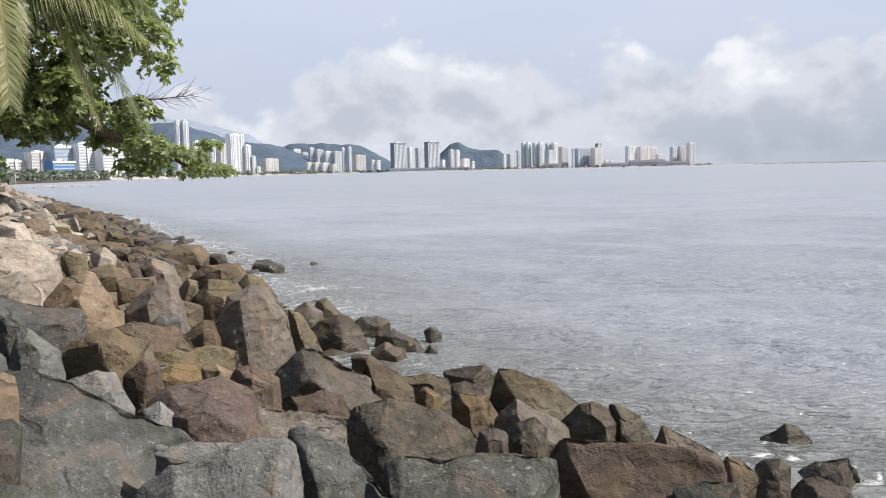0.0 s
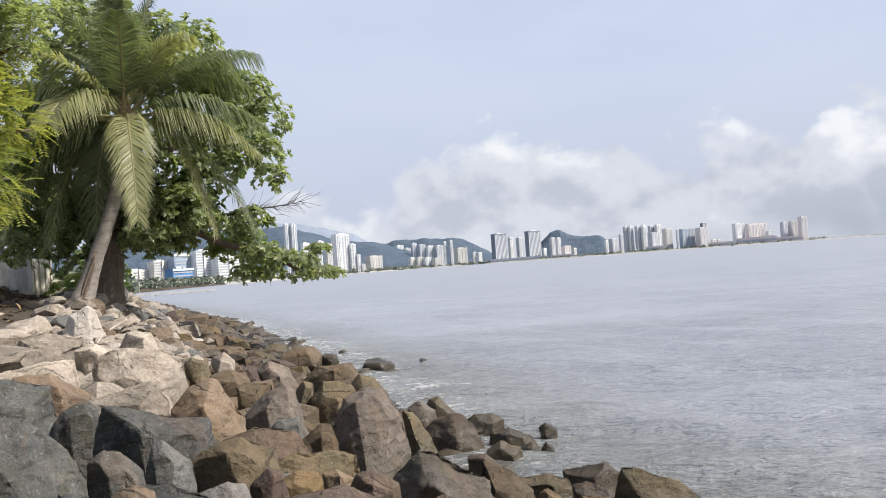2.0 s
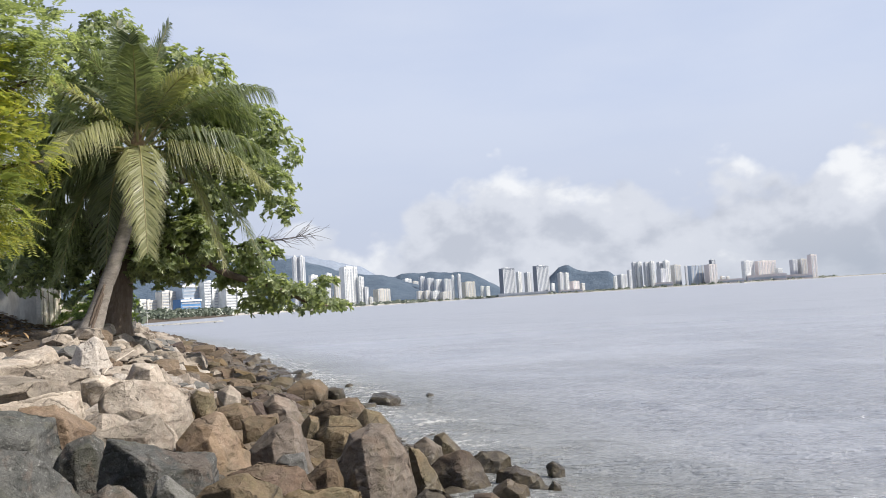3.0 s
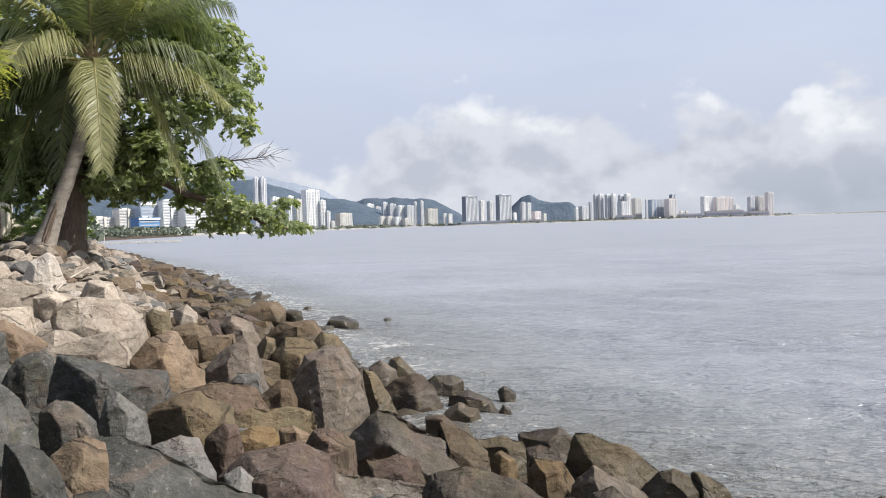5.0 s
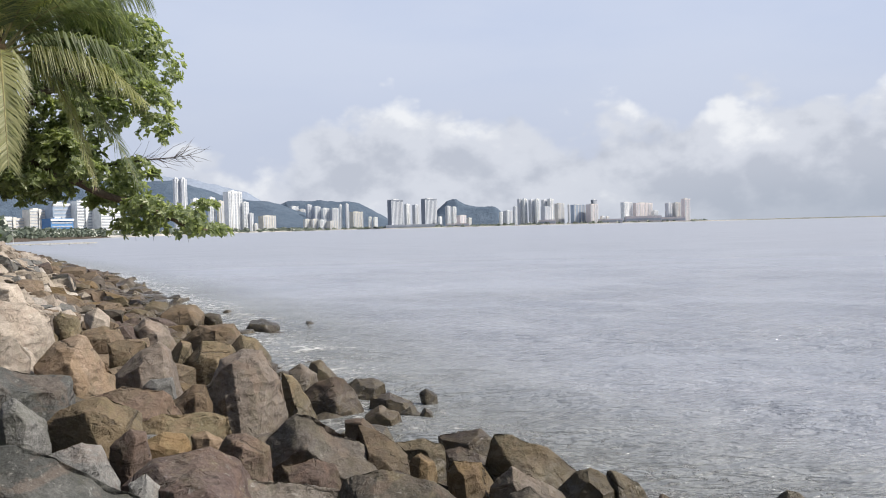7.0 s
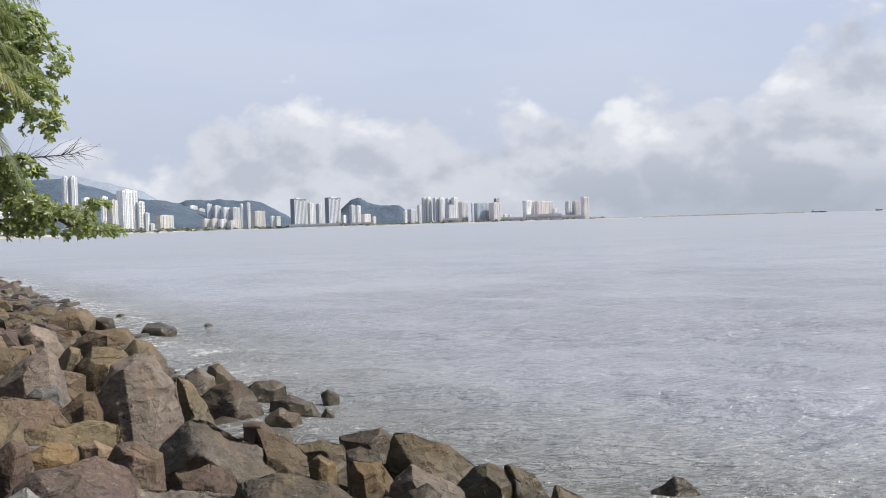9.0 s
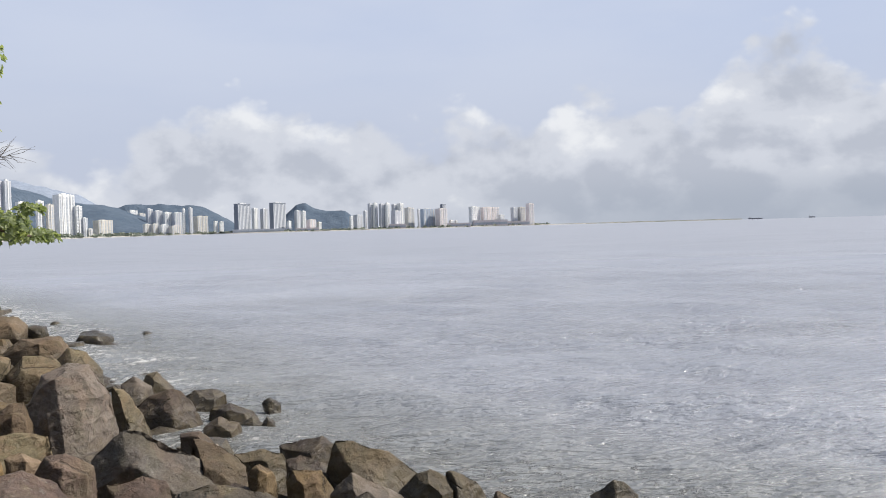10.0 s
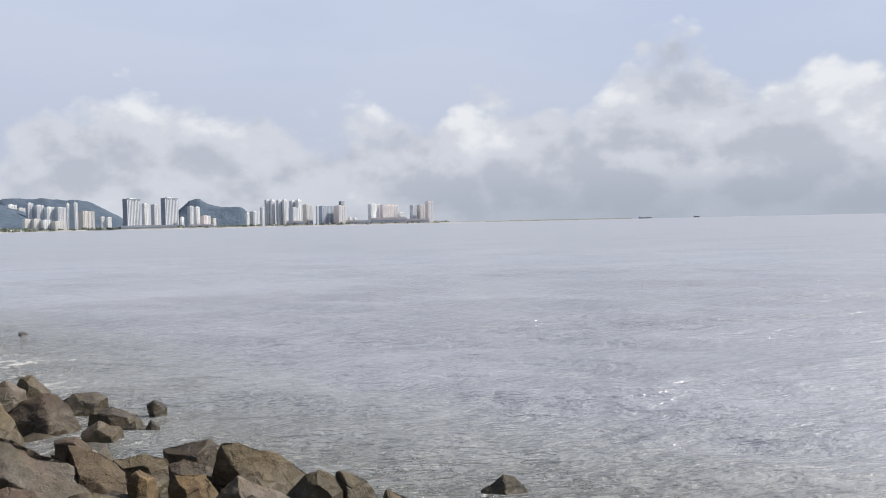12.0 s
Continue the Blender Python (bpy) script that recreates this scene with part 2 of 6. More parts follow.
def soil_material():
    m, n, s = material("darkened_bank_soil")
    at = n.add("ShaderNodeTexCoord").outputs["Object"]
    a, b = n.noise(at, 0.9, 6.0, 0.65, 0.5), n.noise(at, 9.0, 5.0, 0.7)
    # earth colour darkened so the gaps between stones look deeply shaded
    colour = n.mix(n.step(a, 0.35, 0.65), (0.045, 0.034, 0.025), (0.09, 0.068, 0.047))
    colour = n.mix(n.math("MULTIPLY", n.step(b, 0.5, 0.7), 0.6), colour, (0.14, 0.105, 0.07))
    n.put(s.inputs["Base Color"], colour)
    s.inputs["Roughness"].default_value = 0.95
    bump(n, s, n.math("ADD", a, b), 0.9, 0.06)
    return m


def water_material():
    m, n, s = material("sea_water")
    at = n.add("ShaderNodeTexCoord").outputs["Object"]
    shore = n.add("ShaderNodeAttribute")
    shore.attribute_name = "shore"
    shore = shore.outputs["Fac"]
    reach = n.add("ShaderNodeVectorMath")
    reach.operation = "LENGTH"
    n.put(reach.inputs[0], at)
    reach = reach.outputs["Value"]
    wide = n.noise(n.vmath("MULTIPLY", at, (0.10, 0.22, 1.0)), 1.0, 4.0, 0.6, 0.4)
    ripple = n.noise(n.vmath("MULTIPLY", at, (0.75, 2.1, 1.0)), 2.4, 3.0, 0.55, 0.1)
    small = n.noise(n.vmath("MULTIPLY", at, (0.8, 1.7, 1.0)), 10.0, 3.0, 0.6, 0.1)
    colour = n.mix(n.step(wide, 0.35, 0.65), (0.262, 0.279, 0.318), (0.296, 0.312, 0.352))
    colour = n.mix(n.step(shore, 0.0, 5.0, 0.75, 0.0), colour, (0.19, 0.197, 0.185))
    # foam left by breaking wavelets, thickest where the sea meets the stones
    lace = n.noise(n.vmath("MULTIPLY", at, (1.0, 1.5, 1.0)), 3.2, 8.0, 0.72, 1.4)
    drift = n.noise(n.vmath("MULTIPLY", at, (0.30, 0.75, 1.0)), 0.55, 5.0, 0.6, 0.8)
    near = n.step(shore, 0.0, 2.6, 0.20, 0.0)
    far = n.step(shore, 4.0, 22.0, 0.045, 0.0)
    need = n.math("SUBTRACT", n.math("SUBTRACT", 0.735, near), far)
    need = n.math("SUBTRACT", need, n.math("MULTIPLY", n.step(drift, 0.56, 0.72), n.step(shore, 1.0, 30.0, 0.085, 0.0)))
    foam = n.step(lace, need, n.math("ADD", need, 0.15))
    colour = n.mix(n.math("MULTIPLY", foam, 0.75), colour, (0.78, 0.78, 0.77))
    n.put(s.inputs["Base Color"], colour)
    n.put(s.inputs["Roughness"], n.math("ADD", n.math("MULTIPLY", foam, 0.5), n.step(reach, 14.0, 90.0, 0.12, 0.36)))
    s.inputs["IOR"].default_value = 1.333
    ridge = n.add("ShaderNodeTexNoise")
    ridge.noise_type = "RIDGED_MULTIFRACTAL"
    n.put(ridge.inputs["Vector"], n.vmath("MULTIPLY", at, (0.55, 1.5, 1.0)))
    n.put(ridge.inputs["Scale"], 1.15)
    n.put(ridge.inputs["Detail"], 4.0)
    n.put(ridge.inputs["Roughness"], 0.45)
    n.put(ridge.inputs["Distortion"], 0.35)
    chop = n.noise(n.vmath("MULTIPLY", at, (0.05, 0.16, 1.0)), 1.0, 3.0, 0.6, 0.5)
    force = n.step(chop, 0.30, 0.68, 0.45, 1.25)
    fade = n.math("MULTIPLY", force, n.math("ADD", n.step(reach, 8.0, 50.0, 0.45, 0.0), n.step(reach, 8.0, 260.0, 0.50, 0.10)))
    height = n.math("ADD", n.math("ADD", n.math("MULTIPLY", ridge.outputs[0], 0.42), n.math("MULTIPLY", small, 0.20)), n.math("MULTIPLY", foam, 0.2))
    height = n.math("ADD", height, n.math("MULTIPLY", ripple, 0.65))
    bump(n, s, height, fade, 0.36)
    return m


def leaf_material(name, young, old, under, through=0.35):
    m, n, s = material(name)
    geo = n.add("ShaderNodeNewGeometry")
    at = n.add("ShaderNodeTexCoord").outputs["Object"]
    colour = n.mix(n.step(geo.outputs["Random Per Island"], 0.1, 0.95), old, young)
    colour = n.mix(n.step(n.noise(at, 0.9, 3.0), 0.45, 0.65), colour, under)
    n.put(s.inputs["Base Color"], colour)
    s.inputs["Roughness"].default_value = 0.40
    s.inputs["Specular IOR Level"].default_value = 0.5
    clear = n.add("ShaderNodeBsdfTranslucent")
    n.put(clear.inputs["Color"], n.mix(1.0, colour, (1.3, 1.35, 0.7), "MULTIPLY"))
    both = n.add("ShaderNodeMixShader")
    n.put(both.inputs[0], through)
    n.put(both.inputs[1], s.outputs[0])
    n.put(both.inputs[2], clear.outputs[0])
    n.put(m.node_tree.nodes["Material Output"].inputs[0], both.outputs[0])
    return m


def plain_material(name, base, other, scale=3.0, rough=0.8, relief=0.4, depth=0.02, metal=0.0, stretch=(1.0, 1.0, 1.0)):
    m, n, s = material(name)
    at = n.vmath("MULTIPLY", n.add("ShaderNodeTexCoord").outputs["Object"], stretch)
    a, b = n.noise(at, scale, 6.0, 0.65, 0.4), n.noise(at, scale * 7, 4.0, 0.6)
    colour = n.mix(n.step(a, 0.36, 0.64), base, other)
    tone = n.step(b, 0.3, 0.7, 0.88, 1.1)
    n.put(s.inputs["Base Color"], n.mix(1.0, colour, n.vec(tone, tone, tone), "MULTIPLY"))
    s.inputs["Roughness"].default_value = rough
    s.inputs["Metallic"].default_value = metal
    if relief:
        bump(n, s, n.math("ADD", a, n.math("MULTIPLY", b, 0.4)), relief, depth)
    return m


SOIL = soil_material()
WATER = water_material()
LEAF = leaf_material("broad_leaf", (0.39, 0.43, 0.25), (0.165, 0.205, 0.125), (0.27, 0.315, 0.18), 0.55)
LEAF_SUN = leaf_material("yellow_green_leaf", (0.40, 0.39, 0.11), (0.24, 0.28, 0.09), (0.17, 0.21, 0.08), 0.5)
PALM_LEAF = leaf_material("palm_leaflet", (0.27, 0.305, 0.19), (0.105, 0.135, 0.08), (0.20, 0.23, 0.14), 0.55)
PALM_PALE = leaf_material("pale_palm_leaflet", (0.46, 0.45, 0.27), (0.33, 0.34, 0.19), (0.40, 0.40, 0.23), 0.55)
SHRUB_LEAF = leaf_material("shrub_leaf", (0.33, 0.40, 0.16), (0.18, 0.24, 0.09), (0.25, 0.31, 0.12), 0.5)
HEDGE = leaf_material("far_foliage", (0.15, 0.175, 0.13), (0.10, 0.125, 0.10), (0.12, 0.145, 0.115), 0.15)
RACHIS = plain_material("palm_stalk", (0.30, 0.27, 0.11), (0.22, 0.2, 0.09), 4.0, 0.55, 0.2)
PALM_BARK = plain_material("palm_bark", (0.19, 0.168, 0.145), (0.28, 0.25, 0.222), 3.0, 0.9, 0.9, 0.03, 0.0, (1.0, 1.0, 2.2))
BARK = plain_material("tree_bark", (0.11, 0.082, 0.062), (0.18, 0.138, 0.108), 3.5, 0.92, 1.0, 0.05, 0.0, (1.6, 1.6, 0.5))
TWIG = plain_material("grey_twig", (0.13, 0.11, 0.10), (0.09, 0.075, 0.07), 6.0, 0.85, 0.3)
HUSK = plain_material("coconut_husk", (0.30, 0.22, 0.10), (0.20, 0.17, 0.07), 8.0, 0.6, 0.3)
DRY = plain_material("dry_fibre", (0.28, 0.19, 0.10), (0.18, 0.12, 0.065), 8.0, 0.9, 0.5)
DEADWOOD = plain_material("bleached_wood", (0.52, 0.46, 0.39), (0.42, 0.36, 0.3), 7.0, 0.85, 0.4, 0.01)
CONCRETE = plain_material("stained_concrete", (0.68, 0.66, 0.60), (0.48, 0.45, 0.40), 1.4, 0.92, 0.5, 0.02, 0.0, (1.0, 1.0, 0.4))
PALE_WALL = plain_material("pale_render", (0.74, 0.70, 0.62), (0.60, 0.55, 0.47), 1.8, 0.9, 0.3)
ROOFING = plain_material("roof_sheet", (0.55, 0.53, 0.50), (0.42, 0.40, 0.38), 1.2, 0.7, 0.2)
# the blue haze of distance is mixed into both hill colours
HILL = plain_material("hazed_forest_hill", (0.055, 0.084, 0.125), (0.08, 0.112, 0.155), 0.018, 0.95, 1.0, 9.0)
HILL_FAR = plain_material("hazed_distant_hill", (0.21, 0.25, 0.32), (0.235, 0.275, 0.34), 0.012, 0.95, 0.6, 9.0)
COAST = plain_material("coast_land", (0.12, 0.13, 0.10), (0.22, 0.21, 0.18), 0.02, 0.95, 0.0)
SAND = plain_material("beach_sand", (0.42, 0.40, 0.375), (0.26, 0.25, 0.235), 0.05, 0.95, 0.0)
FACADE = {
    "white": plain_material("white_facade", (0.766, 0.775, 0.766), (0.690, 0.699, 0.699), 0.03, 0.8, 0.0),
    "pale": plain_material("cream_facade", (0.651, 0.632, 0.594), (0.575, 0.560, 0.531), 0.03, 0.8, 0.0),
    "grey": plain_material("grey_facade", (0.518, 0.536, 0.575), (0.459, 0.479, 0.518), 0.03, 0.8, 0.0),
    "tan": plain_material("tan_facade", (0.632, 0.608, 0.546), (0.555, 0.531, 0.479), 0.03, 0.8, 0.0),
    "pink": plain_material("pink_facade", (0.709, 0.642, 0.622), (0.642, 0.584, 0.575), 0.03, 0.8, 0.0),
    "blue": plain_material("blue_glass_facade", (0.287, 0.364, 0.470), (0.344, 0.412, 0.507), 0.03, 0.45, 0.0),
    "cobalt": plain_material("cobalt_cladding", (0.085, 0.228, 0.479), (0.103, 0.262, 0.524), 0.03, 0.5, 0.0),
    "dark": plain_material("slate_facade", (0.192, 0.215, 0.254), (0.168, 0.192, 0.230), 0.03, 0.7, 0.0),
}
STRIP = {
    # window strips paled and blued: distance haze put into their colour
    "light": plain_material("hazed_window_strip", (0.42, 0.45, 0.50), (0.37, 0.40, 0.45), 0.05, 0.5, 0.0),
    "dark": plain_material("pale_rib", (0.62, 0.64, 0.67), (0.56, 0.58, 0.61), 0.05, 0.7, 0.0),
}
HULL = plain_material("ship_hull", (0.12, 0.13, 0.15), (0.16, 0.16, 0.17), 0.05, 0.6, 0.0)
PAINT = plain_material("white_paint", (0.74, 0.74, 0.72), (0.66, 0.65, 0.62), 2.0, 0.6, 0.1)


# ---- building helpers ----
def mesh_of(name, verts, faces, mat, smooth=False):
    me = bpy.data.meshes.new(name)
    me.from_pydata([tuple(v) for v in verts], [], [tuple(f) for f in faces])
    if isinstance(mat, (list, tuple)):
        for m in mat:
            me.materials.append(m)
    else:
        me.materials.append(mat)
    if smooth:
        me.polygons.foreach_set("use_smooth", [True] * len(me.polygons))
    me.update()
    return me


def thing(name, label, category, group="", kind="", at=(0, 0, 0), me=None):
    ob = new(name, me)
    ob.location = at
    return tagged(ob, label, category, group, kind)


def part(name, me, parent, label=""):
    ob = new(name, me)
    ob.parent = parent
    return tagged(ob, label)


def tube(points, radii, sides=10, closed=True):
    """Vertices and faces of a tapered tube along a line of points."""
    verts, faces = [], []
    pts = [Vector(p) for p in points]
    side = None
    for i, p in enumerate(pts):
        t = (pts[min(i + 1, len(pts) - 1)] - pts[max(i - 1, 0)]).normalized()
        if side is None:
            side = t.orthogonal().normalized()
        side = (side - t * side.dot(t)).normalized()
        up = t.cross(side)
        for k in range(sides):
            a = 2 * math.pi * k / sides
            verts.append(p + (side * math.cos(a) + up * math.sin(a)) * radii[i])
    for i in range(len(pts) - 1):
        for k in range(sides):
            a, b = i * sides + k, i * sides + (k + 1) % sides
            faces.append((a, b, b + sides, a + sides))
    if closed:
        faces.append(tuple(range(sides))[::-1])
        faces.append(tuple((len(pts) - 1) * sides + k for k in range(sides)))
    return verts, faces


def curve(a, b, c, n):
    a, b, c = Vector(a), Vector(b), Vector(c)
    return [a * (1 - t) ** 2 + b * 2 * t * (1 - t) + c * t * t for t in (i / (n - 1) for i in range(n))]


def box(x0, x1, y0, y1, z0, z1):
    v = [(x, y, z) for z in (z0, z1) for x, y in ((x0, y0), (x1, y0), (x1, y1), (x0, y1))]
    return v, [(3, 2, 1, 0), (4, 5, 6, 7), (0, 1, 5, 4), (1, 2, 6, 5), (2, 3, 7, 6), (3, 0, 4, 7)]


def joined(pieces):
    verts, faces = [], []
    for v, f in pieces:
        o = len(verts)
        verts.extend(v)
        faces.extend(tuple(i + o for i in face) for face in f)
    return verts, faces


# ---- the shore's plan: line of the sea and height of the bank ----
SHORE = np.array([(14, -8), (9, -1), (5.6, 3.2), (3.2, 6.1), (2.4, 7.0), (1.2, 8.2), (0.35, 9.5), (-0.75, 11), (-1.9, 13.7), (-4.8, 20.4),
                  (-9, 28.3), (-17.5, 43.5), (-29, 62), (-44, 85), (-95, 165), (-210, 360), (-290, 640), (-330, 760)], float)


def inland(x, y):
    """Metres from the sea's edge, landwards positive, for arrays of places."""
    x, y = np.asarray(x, float), np.asarray(y, float)
    best, side = np.full(x.shape, 1e9), np.zeros(x.shape)
    for a, b in zip(SHORE[:-1], SHORE[1:]):
        d = b - a
        u = np.clip(((x - a[0]) * d[0] + (y - a[1]) * d[1]) / (d @ d), 0, 1)
        r = np.hypot(x - a[0] - u * d[0], y - a[1] - u * d[1])
        s = d[0] * (y - a[1]) - d[1] * (x - a[0])
        side = np.where(r < best, s, side)
        best = np.minimum(r, best)
    return np.where(side > 0, best, -best)


def crest(x, y):
    """Height of the stones' mean surface."""
    z = np.interp(inland(x, y), [-6, -2, 0, 1.2, 2.5, 3.4, 4.0, 4.8, 5.6, 8.5, 10, 14], [-1.6, -0.55, 0, 0.25, 0.5, 0.72, 0.9, 1.25, 1.42, 1.9, 2.1, 2.4])
    u = np.clip((-1.4 - np.asarray(x, float)) / 1.8, 0, 1)
    z = np.minimum(z, 0.95 + 1.4 * u * u * (3 - 2 * u))
    # a low earth terrace carries the palm, the tree and the hut
    a, b = np.clip((np.asarray(y, float) - 14.5) / 6.5, 0, 1), np.clip((inland(x, y) - 4.6) / 2.9, 0, 1)
    c = np.clip((46 - np.asarray(y, float)) / 14, 0, 1)
    return z + 0.88 * (a * a * (3 - 2 * a)) * (b * b * (3 - 2 * b)) * c


def bank(x, y):
    d = inland(x, y)
    return crest(x, y) - np.interp(d, [-2, 0, 9.5, 10.5], [0.2, 0.36, 0.42, 0.05])


# ---- ground, sea ----
def build_ground():
    xs = np.concatenate([np.linspace(-420, -34, 40), np.linspace(-32, 12, 150), np.linspace(13, 60, 16)])
    ys = np.concatenate([np.linspace(-120, -5, 20), np.linspace(-4, 42, 160), np.linspace(44, 900, 90)])
    gx, gy = np.meshgrid(xs, ys)
    gz = bank(gx, gy)
    lump = np.array([[noise.noise((x * 0.8, y * 0.8, 0.0)) for x in xs] for y in ys])
    gz = gz + 0.07 * lump * (gz > 0.1)
    nx = len(xs)
    verts = np.stack([gx.ravel(), gy.ravel(), gz.ravel()], 1)
    i = np.arange(len(verts)).reshape(gx.shape)
    faces = np.stack([i[:-1, :-1], i[:-1, 1:], i[1:, 1:], i[1:, :-1]], -1).reshape(-1, 4)
    me = mesh_of("ground", verts.tolist(), faces.tolist(), SOIL, True)
    thing("ground", "brown earth bank with dry leaf litter under the stones", "ground", kind="structure", me=me)


def build_sea():
    turn = np.radians(np.linspace(-62, 92, 460))
    reach = np.concatenate([np.geomspace(3.5, 4700, 560)])
    ga, gr = np.meshgrid(turn, reach)
    gx, gy = gr * np.sin(ga), gr * np.cos(ga) + 0.5
    gz = np.zeros(gx.shape)
    rng = np.random.default_rng(5)
    for _ in range(46):
        length = rng.uniform(0.35, 1.0) ** 1.6 * 4.2
        head = rng.normal(math.radians(205), 0.5)
        k = 2 * math.pi / length
        phase = k * (gx * math.sin(head) + gy * math.cos(head)) + rng.uniform(0, 6.28)
        high = 0.0040 * length ** 0.8
        cell = gr * 0.0117
        gz += high * np.clip(1.5 - 5.5 * cell / length, 0, 1) * (np.sin(phase) + 0.25 * np.sin(2 * phase + 0.6))
    swell = np.sin(0.9 * (gx * 0.35 + gy * 0.94) + 1.3 * np.sin(gx * 0.11) + 0.7 * np.sin(gy * 0.07))
    gz += 0.022 * swell * np.clip(1.4 - gr / 60, 0, 1)
    verts = np.stack([gx.ravel(), gy.ravel(), gz.ravel()], 1)
    i = np.arange(len(verts)).reshape(gx.shape)
    faces = np.stack([i[:-1, :-1], i[1:, :-1], i[1:, 1:], i[:-1, 1:]], -1).reshape(-1, 4)
    me = bpy.data.meshes.new("water")
    me.vertices.add(len(verts))
    me.vertices.foreach_set("co", verts.ravel())
    me.loops.add(faces.size)
    me.loops.foreach_set("vertex_index", faces.ravel())
    me.polygons.add(len(faces))
    me.polygons.foreach_set("loop_start", np.arange(0, faces.size, 4))
    me.polygons.foreach_set("use_smooth", np.ones(len(faces), bool))
    me.update(calc_edges=True)
    me.materials.append(WATER)
    at = me.attributes.new("shore", "FLOAT", "POINT")
    at.data.foreach_set("value", -inland(gx.ravel(), gy.ravel()))
    me.flip_normals()
    thing("water", "calm grey muddy sea with small ripples and foam", "sea", kind="structure", me=me)


build_ground()
build_sea()


# ---- boulders ----
def boulder_mesh(w, d, h, top, peak, seed, fine, skirt=0.0, fall=(0.0, 0.0)):
    """A broken stone: the hull of a few scattered corners, edges slightly worn, faces broken by relief. It spans 0 to h, and skirt metres below."""
    rng = random.Random(seed)
    bm = bmesh.new()
    turn = rng.uniform(-0.5, 0.5)
    lean, pitch = rng.uniform(-0.26, 0.26), rng.uniform(-0.2, 0.2)
    ct, st = math.cos(turn), math.sin(turn)
    corners = [Vector((a, b, c)) for a in (-1, 1) for b in (-1, 1) for c in (-1, 1)]
    corners += [Vector((rng.uniform(-0.6, 0.6), rng.choice((-1, 1)) * 1.08, rng.uniform(-0.6, 0.6))) for _ in range(3)]
    corners += [Vector((rng.choice((-1, 1)) * 1.1, rng.uniform(-0.6, 0.6), rng.uniform(-0.6, 0.3))) for _ in range(3)]
    corners += [Vector((rng.uniform(-0.5, 0.5), rng.uniform(-0.5, 0.5), 1.12))]
    for c in corners:
        p = Vector([q * rng.uniform(0.68, 1.0) for q in c])
        p = Vector((p.x * ct - p.y * st, p.x * st + p.y * ct, p.z))
        up = max(0.0, (p.z + 0.35) / 1.35)
        px = p.x * (1 + (top - 1) * up) + peak * (1 - top) * up
        py = p.y * (1 + (max(top, 0.7) - 1) * up)
        under = 1.0 - 0.20 * max(0.0, -p.z)
        px, py = px * under, py * under
        pz = p.z + (lean * px + pitch * py) * (1 - up * 0.5)
        pz -= max(0.0, 0.15 + fall[0] * px + fall[1] * py) * up
        bm.verts.new((px * w * 0.5, py * d * 0.55, (pz + 0.95) * h * 0.485))

    def hull():
        places = [v.co.copy() for v in bm.verts]
        bm.clear()
        for p in places:
            bm.verts.new(p)
        out = bmesh.ops.convex_hull(bm, input=bm.verts)
        loose = [e for e in set(out["geom_interior"] + out["geom_unused"]) if isinstance(e, bmesh.types.BMVert)]
        bmesh.ops.delete(bm, geom=loose, context="VERTS")

    for _ in range(rng.randint(2, 4)):
        hull()
        n = Vector((rng.gauss(0, 1), rng.gauss(0, 1), abs(rng.gauss(0, 0.8)))).normalized()
        mid = Vector((0, 0, h * 0.5)).dot(n)
        reach = max(v.co.dot(n) for v in bm.verts) - mid
        bmesh.ops.bisect_plane(bm, geom=bm.verts[:] + bm.edges[:] + bm.faces[:], plane_co=n * (mid + reach * rng.uniform(0.68, 0.9)), plane_no=n, clear_outer=True)
    if skirt > 0:
        for k in range(7):
            a = turn + k * 0.9 + rng.uniform(-0.2, 0.2)
            bm.verts.new((math.cos(a) * w * 0.36, math.sin(a) * d * 0.36, -skirt))
    hull()
    return worn_mesh(bm, w, d, h, rng, fine, rng.uniform(0.010, 0.026))


def worn_mesh(bm, w, d, h, rng, fine, wear):
    """Turns a closed faceted block into a stone: worn edges, and relief over its faces."""
    size = min(w, d, h)
    bmesh.ops.dissolve_limit(bm, angle_limit=radians(9), verts=bm.verts, edges=bm.edges)
    bmesh.ops.bevel(bm, geom=list(bm.edges), offset=size * wear, segments=2, affect="EDGES", profile=0.6, clamp_overlap=True)
    bmesh.ops.triangulate(bm, faces=bm.faces)
    for _ in range(5):
        long = [e for e in bm.edges if e.calc_length() > fine * 1.5]
        if not long:
            break
        bmesh.ops.subdivide_edges(bm, edges=long, cuts=1)
        bmesh.ops.triangulate(bm, faces=bm.faces)
    bmesh.ops.remove_doubles(bm, verts=bm.verts, dist=fine * 0.12)
    off = Vector((rng.uniform(0, 50), rng.uniform(0, 50), rng.uniform(0, 50)))
    big = max(w, d, h)
    bm.normal_update()
    slant = rng.uniform(-0.5, 0.5)
    moved = []
    for v in bm.verts:
        q = v.co / big
        a = noise.noise(q * 2.4 + off) * 0.022
        b = math.floor(noise.noise(q * 3.6 + off) * 4.5) * 0.006
        c = abs(noise.noise(Vector((q.x * 3, q.y * 3, (q.z + slant * q.x) * 9)) + off)) * -0.028
        e = noise.noise(q * 17 + off) * 0.006
        moved.append(v.co + v.normal * (a + b + c + e) * big)
    for v, p in zip(bm.verts, moved):
        v.co = p
    me = bpy.data.meshes.new("boulder")
    for face in bm.faces:
        face.smooth = True
    bm.to_mesh(me)
    bm.free()
    return me


PLACED = []


